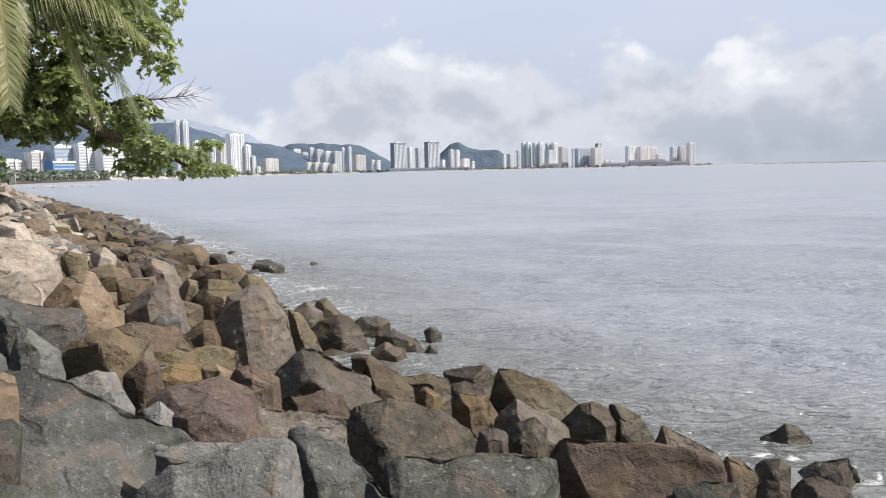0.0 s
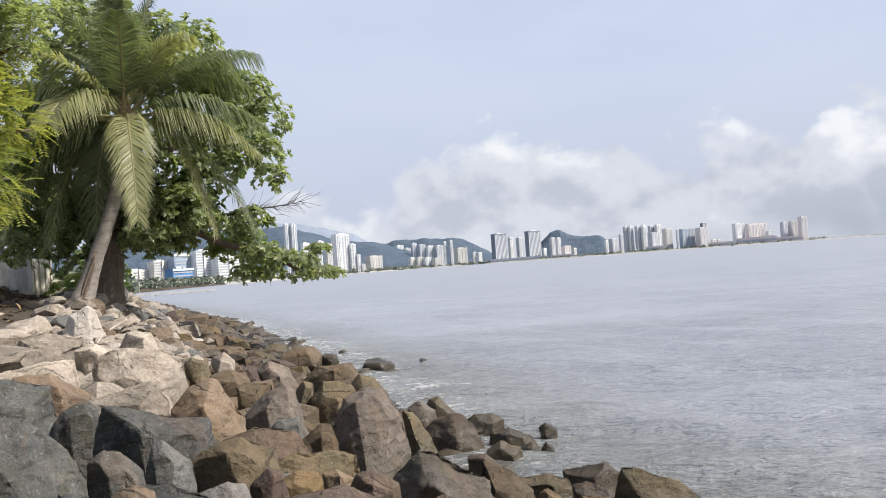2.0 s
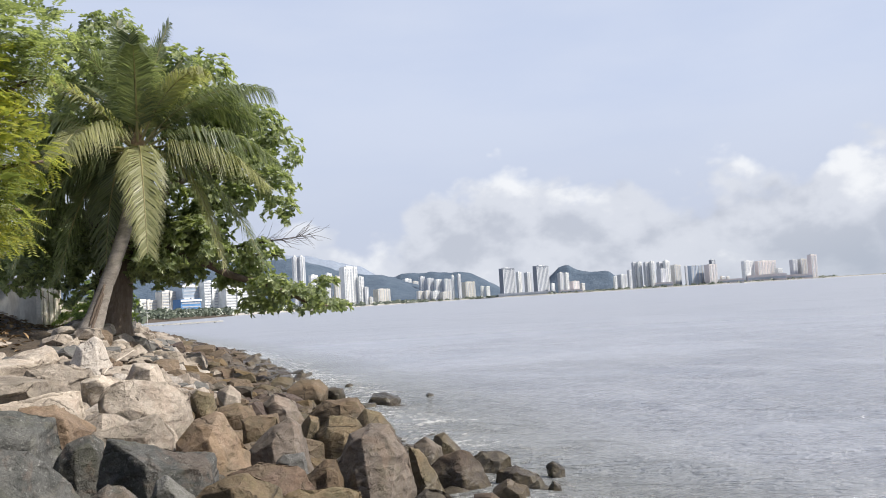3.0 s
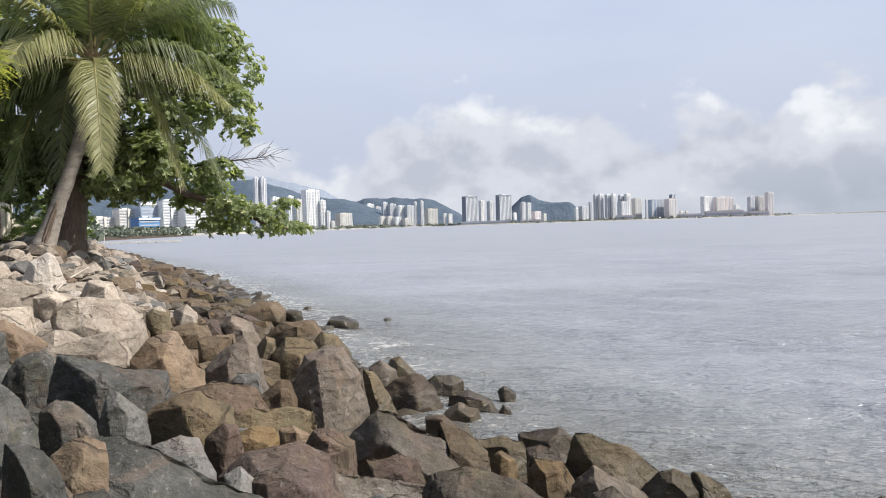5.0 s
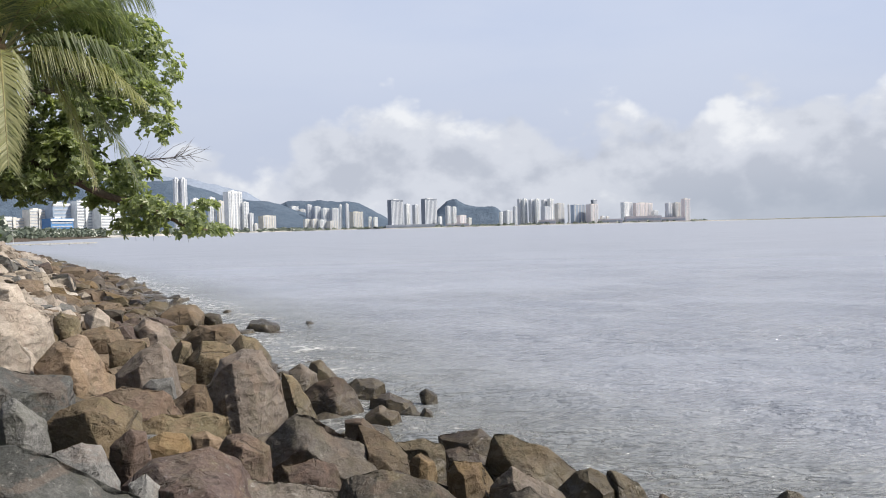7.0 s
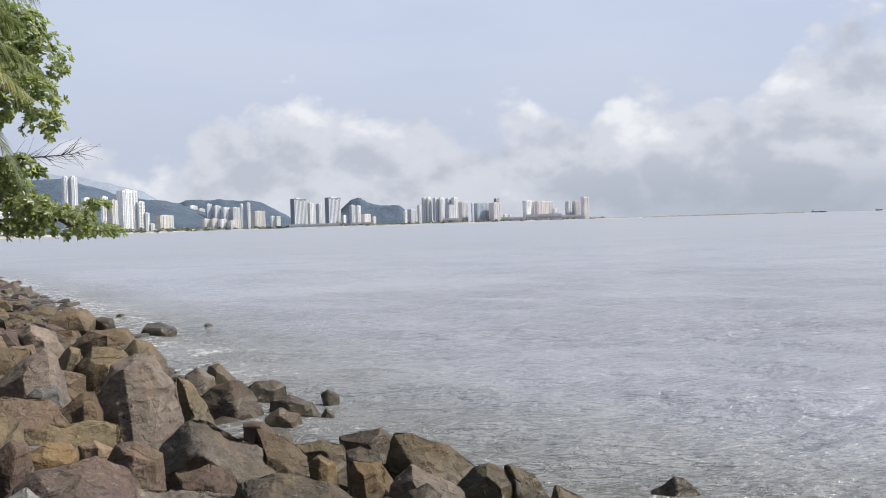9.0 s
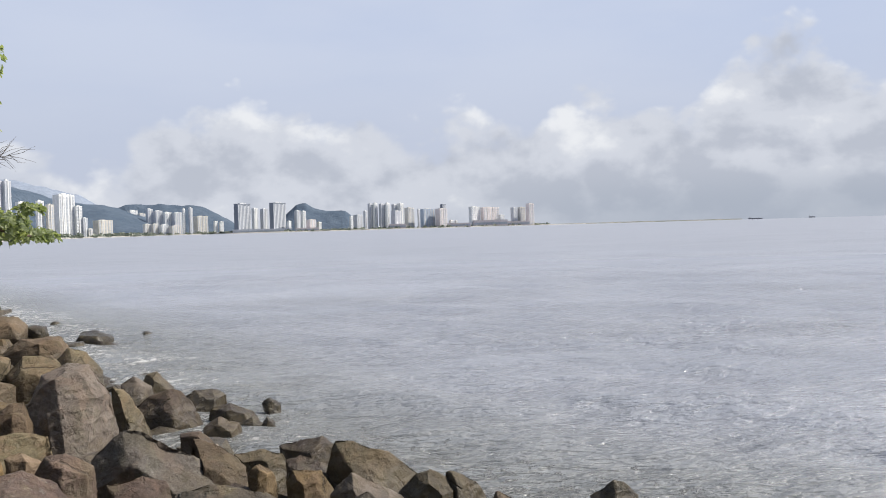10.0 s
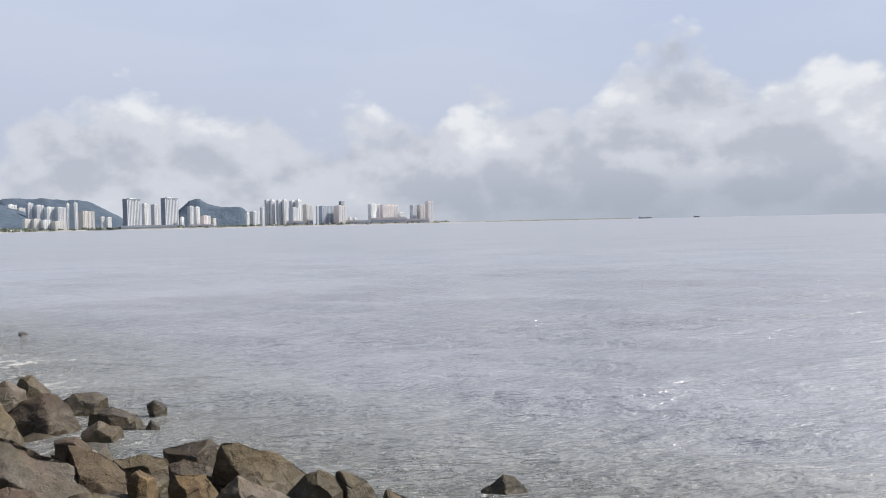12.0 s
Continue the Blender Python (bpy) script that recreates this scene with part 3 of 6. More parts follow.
def block_mesh(w, d, h, cuts, front, wear, seed, fine, skirt):
    """A stone split along planes. Each cut is the angle of its outward side in the upright plane, how far it leans forward, and
    its distance from the middle; front turns and tips the broken face. It spans 0 to h, and skirt metres below."""
    rng = random.Random(seed)
    bm = bmesh.new()
    mid = Vector((0, 0, h * 0.5))
    for x in (-0.62, 0.62):
        for y in (-1.3 * d, 0.5 * d):
            for z in (-skirt - 0.05, 1.15 * h):
                bm.verts.new((x * w, y, z))

    def hull():
        places = [v.co.copy() for v in bm.verts]
        bm.clear()
        for p in places:
            bm.verts.new(p)
        out = bmesh.ops.convex_hull(bm, input=bm.verts)
        loose = [e for e in set(out["geom_interior"] + out["geom_unused"]) if isinstance(e, bmesh.types.BMVert)]
        bmesh.ops.delete(bm, geom=loose, context="VERTS")

    def split(at, n):
        hull()
        bmesh.ops.bisect_plane(bm, geom=bm.verts[:] + bm.edges[:] + bm.faces[:], plane_co=at, plane_no=n, clear_outer=True)

    for angle, lean, off in cuts:
        a, b = radians(angle), radians(lean)
        edge = Vector((math.cos(a), 0, math.sin(a)))
        split(mid + edge * off, edge * math.cos(b) + Vector((0, -math.sin(b), 0)))
    turn, tip = radians(front[0]), radians(front[1])
    split(mid + Vector((0, -0.62 * d, 0)), Vector((math.sin(turn) * math.cos(tip), -math.cos(turn) * math.cos(tip), math.sin(tip))))
    other = turn + radians(rng.uniform(45, 70)) * (-1 if turn > 0 else 1)
    tip = radians(rng.uniform(0, 20))
    split(mid + Vector((0, -0.70 * d, 0)) + Vector((math.sin(other), 0, 0)) * w * 0.12, Vector((math.sin(other) * math.cos(tip), -math.cos(other) * math.cos(tip), math.sin(tip))))
    split(mid + Vector((0, 0.02 * d, 0.45 * h)), Vector((rng.uniform(-0.12, 0.12), 1, 0.12)))
    for _ in range(2):
        n = Vector((rng.gauss(0, 0.6), -abs(rng.gauss(0.5, 0.4)), rng.gauss(0.4, 0.5))).normalized()
        reach = max(v.co.dot(n) for v in bm.verts)
        split(n * (reach - 0.05 * min(w, h)), n)
    bmesh.ops.remove_doubles(bm, verts=bm.verts, dist=0.05 * min(w, h))
    hull()
    return worn_mesh(bm, w, d, h, rng, fine, wear)


def stone_block(x, y, z, w, d, h, yaw, cuts, front, stone, wear=0.02):
    skirt = max(0.06, z - (float(bank(x, y)) - 0.1))
    me = block_mesh(w, d, h, cuts, front, wear, len(PLACED) * 7 + 3, max(0.022, 0.0042 * math.hypot(x, y), 0.03 * w), skirt)
    mat, words = ROCK[stone]
    me.materials.append(mat)
    words = ("large " if w > 0.75 else "small " if w < 0.3 else "") + words
    where = "lapped by the sea" if inland(x, y) < 0.5 else "lying on the stony shore bank"
    ob = thing("boulder", words + " " + where, "boulder", "boulders of the shore bank", at=(x, y, z), me=me)
    ob.rotation_euler = (0, 0, radians(yaw))
    PLACED.append((x, y, max(w, d) * 0.5))


def boulder(x, y, z, w, d, h, yaw, top, peak, tilt, stone):
    skirt = max(0.0, z - (float(bank(x, y)) - 0.1))
    far = math.hypot(x, y)
    seed = len(PLACED) * 7 + 3
    # the upper side slopes seawards, more on some stones than on others
    slope, course = 0.15 + 0.55 * random.Random(seed).random(), radians(-60 - yaw)
    fall = (slope * math.cos(course), slope * math.sin(course))
    me = boulder_mesh(w * 1.24, d * 1.2, h * 1.04, top, peak, seed, max(0.024, 0.0045 * far, 0.034 * w), skirt, fall)
    mat, words = ROCK[stone]
    me.materials.append(mat)
    words = ("large " if w > 0.85 else "small " if w < 0.35 else "") + words
    where = "lapped by the sea" if inland(x, y) < 0.5 else "lying on the stony shore bank"
    ob = thing("boulder", words + " " + where, "boulder", "boulders of the shore bank", at=(x, y, z), me=me)
    ob.rotation_euler = (radians(-tilt * 0.5 if abs(tilt) < 14 else 0), radians(tilt), radians(yaw))
    PLACED.append((x, y, max(w, d) * 0.5))


boulder(-6.84, 19.99, 0.16, 0.99, 0.87, 0.60, 19, 0.6, 0, -9, "B")
boulder(-8.26, 10.94, 1.45, 1.12, 1.11, 0.42, 37, 0.8, 0, 7, "P")
boulder(-10.28, 13.32, 1.63, 1.15, 1.14, 0.36, 38, 0.8, 0.1, 3, "P")
boulder(-11.75, 16.40, 1.63, 0.97, 0.96, 0.43, 36, 0.7, 0, -12, "P")
boulder(-14.35, 18.49, 1.83, 1.12, 1.11, 0.43, 38, 0.7, 0, 6, "P")
boulder(-13.40, 19.18, 1.58, 1.15, 1.02, 0.61, 35, 0.7, 0, -4, "P")
boulder(-5.10, 20.80, -0.03, 0.81, 0.81, 0.30, 14, 0.5, 0, -3, "D")
boulder(-4.00, 21.64, -0.01, 0.28, 0.27, 0.11, 11, 0.5, 0, -1, "D")
boulder(-7.21, 24.97, -0.02, 0.27, 0.27, 0.16, 17, 0.5, 0, 1, "D")
boulder(-6.43, 20.95, 0.12, 0.53, 0.53, 0.34, 18, 0.6, 0, 2, "D")
stone_block(-1.77, 3.86, 0.66, 1.05, 1.25, 0.92, 27, ((115, 38, 0.54), (70, 35, 0.33), (52, 37, 0.26), (57, 35, 0.27), (44, 38, 0.3), (-13, 28, 0.53), (176, 18, 0.5)), (-38, 12), "G", 0.04)
stone_block(-1.02, 3.52, 0.82, 0.84, 0.63, 0.48, 18, ((136, 29, 0.22), (102, 33, 0.17), (104, 31, 0.16), (37, 34, 0.4), (5, 23, 0.39)), (-25, 15), "L", 0.04)
stone_block(-0.50, 3.96, 0.66, 0.55, 0.55, 0.55, 9, ((106, 40, 0.31), (51, 39, 0.11), (42, 40, 0.09), (29, 44, 0.1), (-175, 21, 0.25)), (-40, 10), "G", 0.04)
stone_block(-1.45, 4.77, 0.76, 0.76, 0.62, 0.51, 19, ((124, 21, 0.29), (102, 18, 0.24), (60, 22, 0.24), (20, 12, 0.32), (61, 19, 0.24), (28, 18, 0.29)), (8, 20), "R", 0.04)
stone_block(-1.58, 4.48, 0.89, 0.26, 0.28, 0.31, 21, ((125, 24, 0.15), (41, 16, 0.07), (28, 29, 0.06), (-174, 14, 0.12)), (-7, 8), "L", 0.04)
stone_block(-0.22, 4.77, 0.52, 0.78, 0.68, 0.59, 4, ((162, 29, 0.39), (107, 25, 0.32), (76, 28, 0.25), (61, 23, 0.27), (11, 26, 0.37), (-174, 10, 0.38)), (10, 8), "C", 0.1)
stone_block(0.18, 3.99, 0.66, 0.98, 0.62, 0.40, -1, ((126, 28, 0.4), (88, 32, 0.19), (87, 28, 0.18), (75, 27, 0.21), (62, 30, 0.28), (2, 24, 0.48), (178, 10, 0.48)), (-8, 10), "K", 0.05)
stone_block(1.12, 4.86, 0.26, 1.10, 0.80, 0.58, -12, ((132, 44, 0.5), (77, 46, 0.24), (81, 42, 0.22), (82, 42, 0.23), (53, 45, 0.36), (-3, 10, 0.55), (-175, 23, 0.53)), (-42, 8), "M", 0.04)
stone_block(1.23, 6.94, 0.04, 0.60, 0.36, 0.42, -9, ((143, 31, 0.24), (117, 24, 0.22), (64, 17, 0.16), (57, 22, 0.16), (0, 19, 0.3)), (-7, 14), "O", 0.08)
stone_block(1.49, 6.94, -0.02, 0.41, 0.31, 0.46, -11, ((125, 15, 0.25), (59, 19, 0.14), (25, 38, 0.13), (-173, 26, 0.18)), (7, 2), "O", 0.05)
stone_block(1.75, 6.27, 0.09, 0.50, 0.30, 0.35, -14, ((89, 19, 0.17), (60, 34, 0.1), (56, 29, 0.1), (-172, 16, 0.22)), (14, 12), "M", 0.05)
stone_block(1.83, 5.16, 0.22, 0.30, 0.24, 0.38, -18, ((127, 27, 0.2), (78, 22, 0.17), (40, 39, 0.13), (-8, 26, 0.14), (-175, 16, 0.14)), (7, 14), "B", 0.06)
stone_block(1.47, 4.61, 0.35, 0.44, 0.36, 0.30, -16, ((162, 9, 0.19), (106, 29, 0.14), (81, 34, 0.15), (12, 29, 0.19), (-171, 13, 0.22)), (2, 15), "K", 0.08)
stone_block(2.32, 5.81, 0.09, 0.24, 0.18, 0.26, -21, ((151, 39, 0.11), (105, 33, 0.11), (54, 31, 0.13), (-2, 28, 0.12), (-169, 25, 0.12)), (-7, 15), "D", 0.08)
stone_block(2.00, 4.94, 0.28, 0.22, 0.17, 0.25, -21, ((172, 9, 0.1), (123, 38, 0.1), (68, 22, 0.12), (5, 25, 0.1)), (7, 16), "R", 0.08)
stone_block(2.39, 5.15, 0.13, 0.44, 0.27, 0.32, -24, ((147, 21, 0.2), (108, 20, 0.16), (77, 27, 0.15), (14, 27, 0.19), (-171, 22, 0.21)), (16, 18), "M", 0.06)
stone_block(2.91, 6.18, -0.02, 0.55, 0.26, 0.23, -24, ((129, 26, 0.13), (103, 24, 0.09), (54, 34, 0.15)), (-1, 17), "D", 0.05)
stone_block(0.66, 7.45, -0.04, 0.81, 0.53, 0.67, -4, ((116, 49, 0.42), (83, 48, 0.3), (63, 44, 0.27), (47, 41, 0.27), (-169, 25, 0.35)), (-45, 5), "O", 0.05)
stone_block(0.52, 5.63, 0.34, 0.29, 0.24, 0.38, -4, ((139, 26, 0.15), (98, 32, 0.18), (40, 30, 0.17), (-4, 20, 0.14), (-169, 23, 0.13)), (17, 13), "C", 0.04)
stone_block(0.27, 5.36, 0.44, 0.22, 0.19, 0.31, -1, ((167, 26, 0.1), (118, 21, 0.13), (62, 28, 0.14), (-1, 23, 0.11), (-166, 24, 0.12)), (25, 4), "T", 0.04)
stone_block(0.64, 6.67, 0.17, 0.51, 0.33, 0.41, -4, ((137, 33, 0.24), (54, 31, 0.09), (55, 21, 0.09)), (17, 7), "T", 0.04)
stone_block(0.16, 6.78, 0.23, 0.38, 0.27, 0.37, -0, ((149, 27, 0.2), (76, 25, 0.15), (25, 29, 0.15), (-172, 25, 0.18)), (28, 13), "Y", 0.04)
stone_block(0.18, 7.57, 0.14, 0.46, 0.29, 0.35, -0, ((109, 20, 0.19), (63, 40, 0.11), (14, 14, 0.18), (-178, 14, 0.23)), (-14, 12), "R", 0.04)
stone_block(-0.28, 7.93, 0.20, 0.52, 0.27, 0.26, 3, ((98, 19, 0.13), (77, 23, 0.13), (6, 13, 0.24), (-176, 28, 0.25)), (-9, 3), "O", 0.06)
stone_block(-0.25, 7.18, 0.27, 0.24, 0.18, 0.27, 3, ((114, 19, 0.13), (54, 14, 0.1), (5, 30, 0.11), (-177, 17, 0.11)), (8, 11), "Y", 0.04)
stone_block(0.13, 8.67, 0.02, 0.58, 0.32, 0.34, 0, ((102, 27, 0.16), (95, 12, 0.16), (52, 25, 0.24), (-171, 24, 0.27)), (-28, 4), "M", 0.05)
stone_block(-1.00, 7.31, 0.23, 1.09, 0.60, 0.64, 9, ((136, 34, 0.5), (94, 37, 0.34), (57, 34, 0.13), (57, 32, 0.13), (-14, 28, 0.58)), (-15, -5), "S", 0.04)
stone_block(-1.00, 6.02, 0.54, 0.49, 0.27, 0.29, 11, ((97, 34, 0.14), (69, 29, 0.14), (4, 15, 0.24), (174, 25, 0.24)), (0, 5), "M", 0.04)
stone_block(-2.36, 9.28, 0.03, 0.84, 0.71, 1.16, 15, ((173, 26, 0.42), (145, 13, 0.49), (116, 14, 0.54), (84, 18, 0.57), (28, 17, 0.43), (4, 28, 0.4)), (14, 24), "T", 0.04)
stone_block(-1.92, 10.02, 0.07, 0.37, 0.37, 0.70, 12, ((69, 29, 0.26), (32, 36, 0.12), (18, 23, 0.12), (180, 29, 0.19)), (-14, 3), "O", 0.04)
stone_block(-1.64, 10.92, -0.04, 0.74, 0.48, 0.61, 9, ((131, 43, 0.31), (115, 38, 0.28), (67, 40, 0.28), (36, 37, 0.26), (20, 17, 0.29)), (-30, 10), "M", 0.04)
stone_block(-2.30, 12.18, 0.03, 0.46, 0.35, 0.51, 11, ((117, 36, 0.24), (52, 14, 0.17), (-177, 11, 0.22)), (0, 16), "T", 0.05)
stone_block(-2.21, 13.13, -0.07, 0.42, 0.33, 0.51, 10, ((111, 23, 0.23), (41, 20, 0.17), (-179, 24, 0.2)), (2, 7), "O", 0.05)
stone_block(-1.53, 6.17, 0.57, 0.41, 0.30, 0.42, 15, ((154, 28, 0.23), (95, 23, 0.21), (59, 22, 0.18), (3, 23, 0.19)), (23, 5), "M", 0.04)
stone_block(-2.06, 6.09, 0.81, 0.34, 0.20, 0.22, 20, ((106, 32, 0.13), (79, 38, 0.1), (56, 16, 0.11)), (-4, 9), "Y", 0.06)
stone_block(-2.06, 5.30, 0.98, 0.25, 0.19, 0.27, 23, ((130, 25, 0.1), (70, 12, 0.13), (9, 11, 0.12), (-177, 26, 0.12)), (-20, 13), "M", 0.06)
stone_block(-2.62, 5.01, 1.16, 0.28, 0.23, 0.37, 29, ((160, 10, 0.14), (115, 28, 0.18), (52, 27, 0.13), (33, 22, 0.12), (1, 28, 0.14), (-177, 24, 0.14)), (-20, 12), "L", 0.04)
stone_block(-1.52, 2.75, 1.38, 0.16, 0.20, 0.24, 31, ((87, 31, 0.12), (80, 38, 0.12), (45, 32, 0.11), (-8, 14, 0.07), (176, 20, 0.07)), (4, 17), "K", 0.06)
stone_block(-1.35, 2.50, 1.33, 0.19, 0.18, 0.17, 31, ((81, 18, 0.07), (78, 26, 0.07), (34, 34, 0.07), (176, 8, 0.09)), (7, 6), "G", 0.06)
stone_block(-1.13, 3.70, 1.11, 0.34, 0.20, 0.11, 19, ((97, 33, 0.06), (83, 26, 0.05), (7, 19, 0.16)), (-25, 10), "L", 0.04)
stone_block(-0.87, 4.91, 0.71, 0.56, 0.42, 0.31, 12, ((75, 46, 0.14), (80, 48, 0.12), (86, 46, 0.13), (-5, 27, 0.28)), (20, 14), "S", 0.04)
stone_block(-0.68, 7.51, 0.21, 0.68, 0.43, 0.53, 6, ((101, 31, 0.29), (63, 29, 0.16), (43, 20, 0.17), (14, 26, 0.26)), (1, 12), "B", 0.04)
stone_block(-0.93, 8.71, 0.20, 0.37, 0.24, 0.31, 7, ((100, 12, 0.16), (45, 19, 0.09), (20, 28, 0.12)), (25, 3), "M", 0.05)
stone_block(-0.77, 8.42, 0.27, 0.14, 0.11, 0.16, 6, ((104, 25, 0.07), (30, 33, 0.05), (178, 11, 0.07)), (-6, 7), "P", 0.05)
stone_block(-2.42, 5.50, 0.99, 0.56, 0.35, 0.43, 25, ((130, 33, 0.25), (99, 11, 0.19), (46, 25, 0.25), (-175, 25, 0.27)), (-35, 5), "O", 0.04)
stone_block(-3.22, 5.93, 1.09, 0.88, 0.53, 0.61, 30, ((108, 20, 0.41), (70, 16, 0.18), (68, 21, 0.2), (75, 15, 0.2), (6, 15, 0.43), (-179, 28, 0.43)), (16, 14), "G", 0.04)
stone_block(-2.67, 4.48, 1.27, 0.33, 0.24, 0.33, 32, ((124, 19, 0.17), (72, 34, 0.14), (40, 21, 0.12), (9, 15, 0.14), (-179, 14, 0.16)), (4, 10), "K", 0.05)
stone_block(-2.08, 3.58, 1.32, 0.22, 0.25, 0.28, 32, ((131, 34, 0.11), (102, 28, 0.13), (57, 33, 0.15), (-177, 10, 0.11)), (22, 16), "U", 0.04)
stone_block(-1.89, 2.98, 1.38, 0.26, 0.31, 0.38, 34, ((73, 17, 0.15), (45, 25, 0.11), (23, 15, 0.08), (12, 16, 0.09), (178, 28, 0.12)), (6, 13), "G", 0.04)
stone_block(-1.93, 4.33, 1.17, 0.34, 0.28, 0.24, 25, ((105, 29, 0.11), (73, 23, 0.12), (21, 19, 0.14)), (-19, 15), "L", 0.04)
stone_block(-4.01, 10.57, 0.38, 0.80, 0.57, 0.77, 21, ((138, 17, 0.24), (121, 15, 0.24), (37, 12, 0.38), (11, 22, 0.34)), (5, 24), "T", 0.04)
stone_block(-3.48, 9.55, 0.59, 0.38, 0.21, 0.22, 21, ((133, 39, 0.15), (89, 21, 0.11), (10, 13, 0.17)), (12, 5), "L", 0.07)
stone_block(-4.46, 9.39, 0.65, 0.80, 0.55, 0.72, 26, ((140, 39, 0.33), (101, 38, 0.33), (26, 33, 0.28), (26, 36, 0.28), (-171, 25, 0.39)), (-25, 5), "U", 0.04)
stone_block(-4.76, 8.33, 1.10, 0.77, 0.40, 0.40, 30, ((102, 32, 0.16), (100, 34, 0.16), (35, 33, 0.28), (-14, 19, 0.39)), (-20, 5), "P", 0.04)
stone_block(-6.13, 10.92, 1.05, 1.25, 0.65, 0.66, 30, ((167, 23, 0.61), (119, 49, 0.43), (82, 47, 0.28), (41, 48, 0.47), (3, 25, 0.62), (-170, 19, 0.62)), (-15, -5), "P", 0.04)
stone_block(-7.67, 12.12, 1.35, 0.47, 0.29, 0.35, 33, ((113, 38, 0.17), (73, 22, 0.16), (-172, 23, 0.22)), (-7, 3), "P", 0.04)
stone_block(-6.31, 13.12, 0.91, 0.44, 0.29, 0.37, 26, ((134, 22, 0.21), (72, 17, 0.15), (14, 24, 0.18), (-171, 22, 0.21)), (-3, 15), "O", 0.04)
stone_block(-6.90, 15.45, 0.71, 0.48, 0.33, 0.45, 24, ((120, 31, 0.19), (49, 34, 0.17), (-5, 21, 0.24), (-170, 17, 0.22)), (15, 2), "P", 0.06)
stone_block(-5.45, 12.54, 0.67, 0.72, 0.40, 0.44, 24, ((105, 36, 0.22), (78, 29, 0.21), (-6, 18, 0.34), (-167, 15, 0.32)), (-14, 5), "B", 0.04)
stone_block(-4.72, 11.57, 0.60, 0.48, 0.32, 0.42, 23, ((107, 15, 0.23), (76, 39, 0.19), (-176, 15, 0.23)), (-6, 15), "O", 0.04)
stone_block(-5.62, 14.94, 0.42, 0.73, 0.46, 0.56, 21, ((132, 24, 0.29), (65, 30, 0.2), (24, 14, 0.27), (-171, 27, 0.35)), (-25, 10), "T", 0.04)
stone_block(-4.24, 12.51, 0.35, 0.31, 0.29, 0.54, 19, ((147, 29, 0.16), (67, 26, 0.24), (-2, 13, 0.15)), (16, 4), "O", 0.04)
stone_block(-3.75, 12.42, 0.24, 0.68, 0.47, 0.63, 17, ((143, 24, 0.3), (87, 40, 0.3), (36, 23, 0.39), (-178, 22, 0.34)), (-19, 7), "O", 0.05)
stone_block(-4.91, 16.13, 0.18, 1.12, 0.54, 0.51, 17, ((128, 37, 0.34), (91, 14, 0.25), (26, 19, 0.5)), (-28, 14), "B", 0.04)
stone_block(-3.83, 14.55, 0.07, 0.79, 0.51, 0.63, 15, ((139, 36, 0.24), (60, 36, 0.26), (31, 32, 0.28)), (-10, 15), "O", 0.04)
stone_block(-3.05, 7.85, 0.69, 0.73, 0.37, 0.36, 22, ((108, 41, 0.21), (78, 42, 0.15), (47, 37, 0.24)), (-20, 3), "M", 0.04)
stone_block(-2.85, 8.83, 0.47, 0.43, 0.30, 0.41, 19, ((131, 29, 0.15), (99, 23, 0.18), (13, 16, 0.2), (-171, 21, 0.21)), (-26, 8), "B", 0.04)
stone_block(-2.32, 7.09, 0.64, 0.89, 0.39, 0.33, 19, ((106, 47, 0.21), (79, 48, 0.13), (72, 45, 0.15), (-10, 11, 0.43)), (-11, 12), "O", 0.04)
stone_block(-1.99, 6.65, 0.69, 0.25, 0.17, 0.21, 18, ((104, 31, 0.11), (54, 12, 0.08), (-173, 24, 0.12)), (-23, 10), "B", 0.04)
stone_block(-4.80, 6.44, 1.27, 0.87, 0.52, 0.60, 37, ((81, 33, 0.25), (86, 32, 0.27), (73, 31, 0.24), (36, 31, 0.35), (-11, 25, 0.43), (178, 23, 0.43)), (-5, 5), "G", 0.04)
stone_block(-3.38, 4.57, 1.21, 0.79, 0.51, 0.63, 37, ((86, 43, 0.29), (72, 43, 0.24), (37, 42, 0.21), (25, 39, 0.22), (178, 13, 0.39)), (-12, 5), "G", 0.04)
stone_block(-3.92, 5.99, 1.26, 0.36, 0.27, 0.40, 34, ((150, 26, 0.16), (105, 22, 0.17), (38, 25, 0.2), (-5, 9, 0.17)), (18, 2), "K", 0.04)
stone_block(-5.53, 8.05, 1.23, 0.76, 0.43, 0.47, 35, ((93, 24, 0.24), (50, 17, 0.17), (-12, 12, 0.39), (-170, 27, 0.34)), (-18, 8), "U", 0.04)
stone_block(-6.60, 9.50, 1.34, 1.16, 0.47, 0.36, 35, ((94, 48, 0.18), (79, 49, 0.17), (4, 29, 0.57)), (-2, 13), "P", 0.04)
stone_block(-7.46, 11.94, 1.32, 0.56, 0.34, 0.39, 32, ((106, 15, 0.18), (62, 26, 0.18), (-166, 20, 0.25)), (-27, 4), "P", 0.04)
stone_block(-8.65, 12.55, 1.46, 1.18, 0.51, 0.43, 35, ((106, 45, 0.25), (81, 47, 0.19), (17, 29, 0.56)), (20, 4), "P", 0.04)
stone_block(-10.50, 16.44, 1.55, 0.77, 0.52, 0.68, 33, ((163, 27, 0.32), (117, 28, 0.27), (62, 14, 0.33), (13, 26, 0.31)), (-6, 11), "W", 0.04)
stone_block(-8.14, 14.54, 1.21, 0.71, 0.43, 0.51, 29, ((158, 26, 0.31), (85, 20, 0.23), (18, 29, 0.27), (-167, 21, 0.36)), (-26, 5), "P", 0.04)
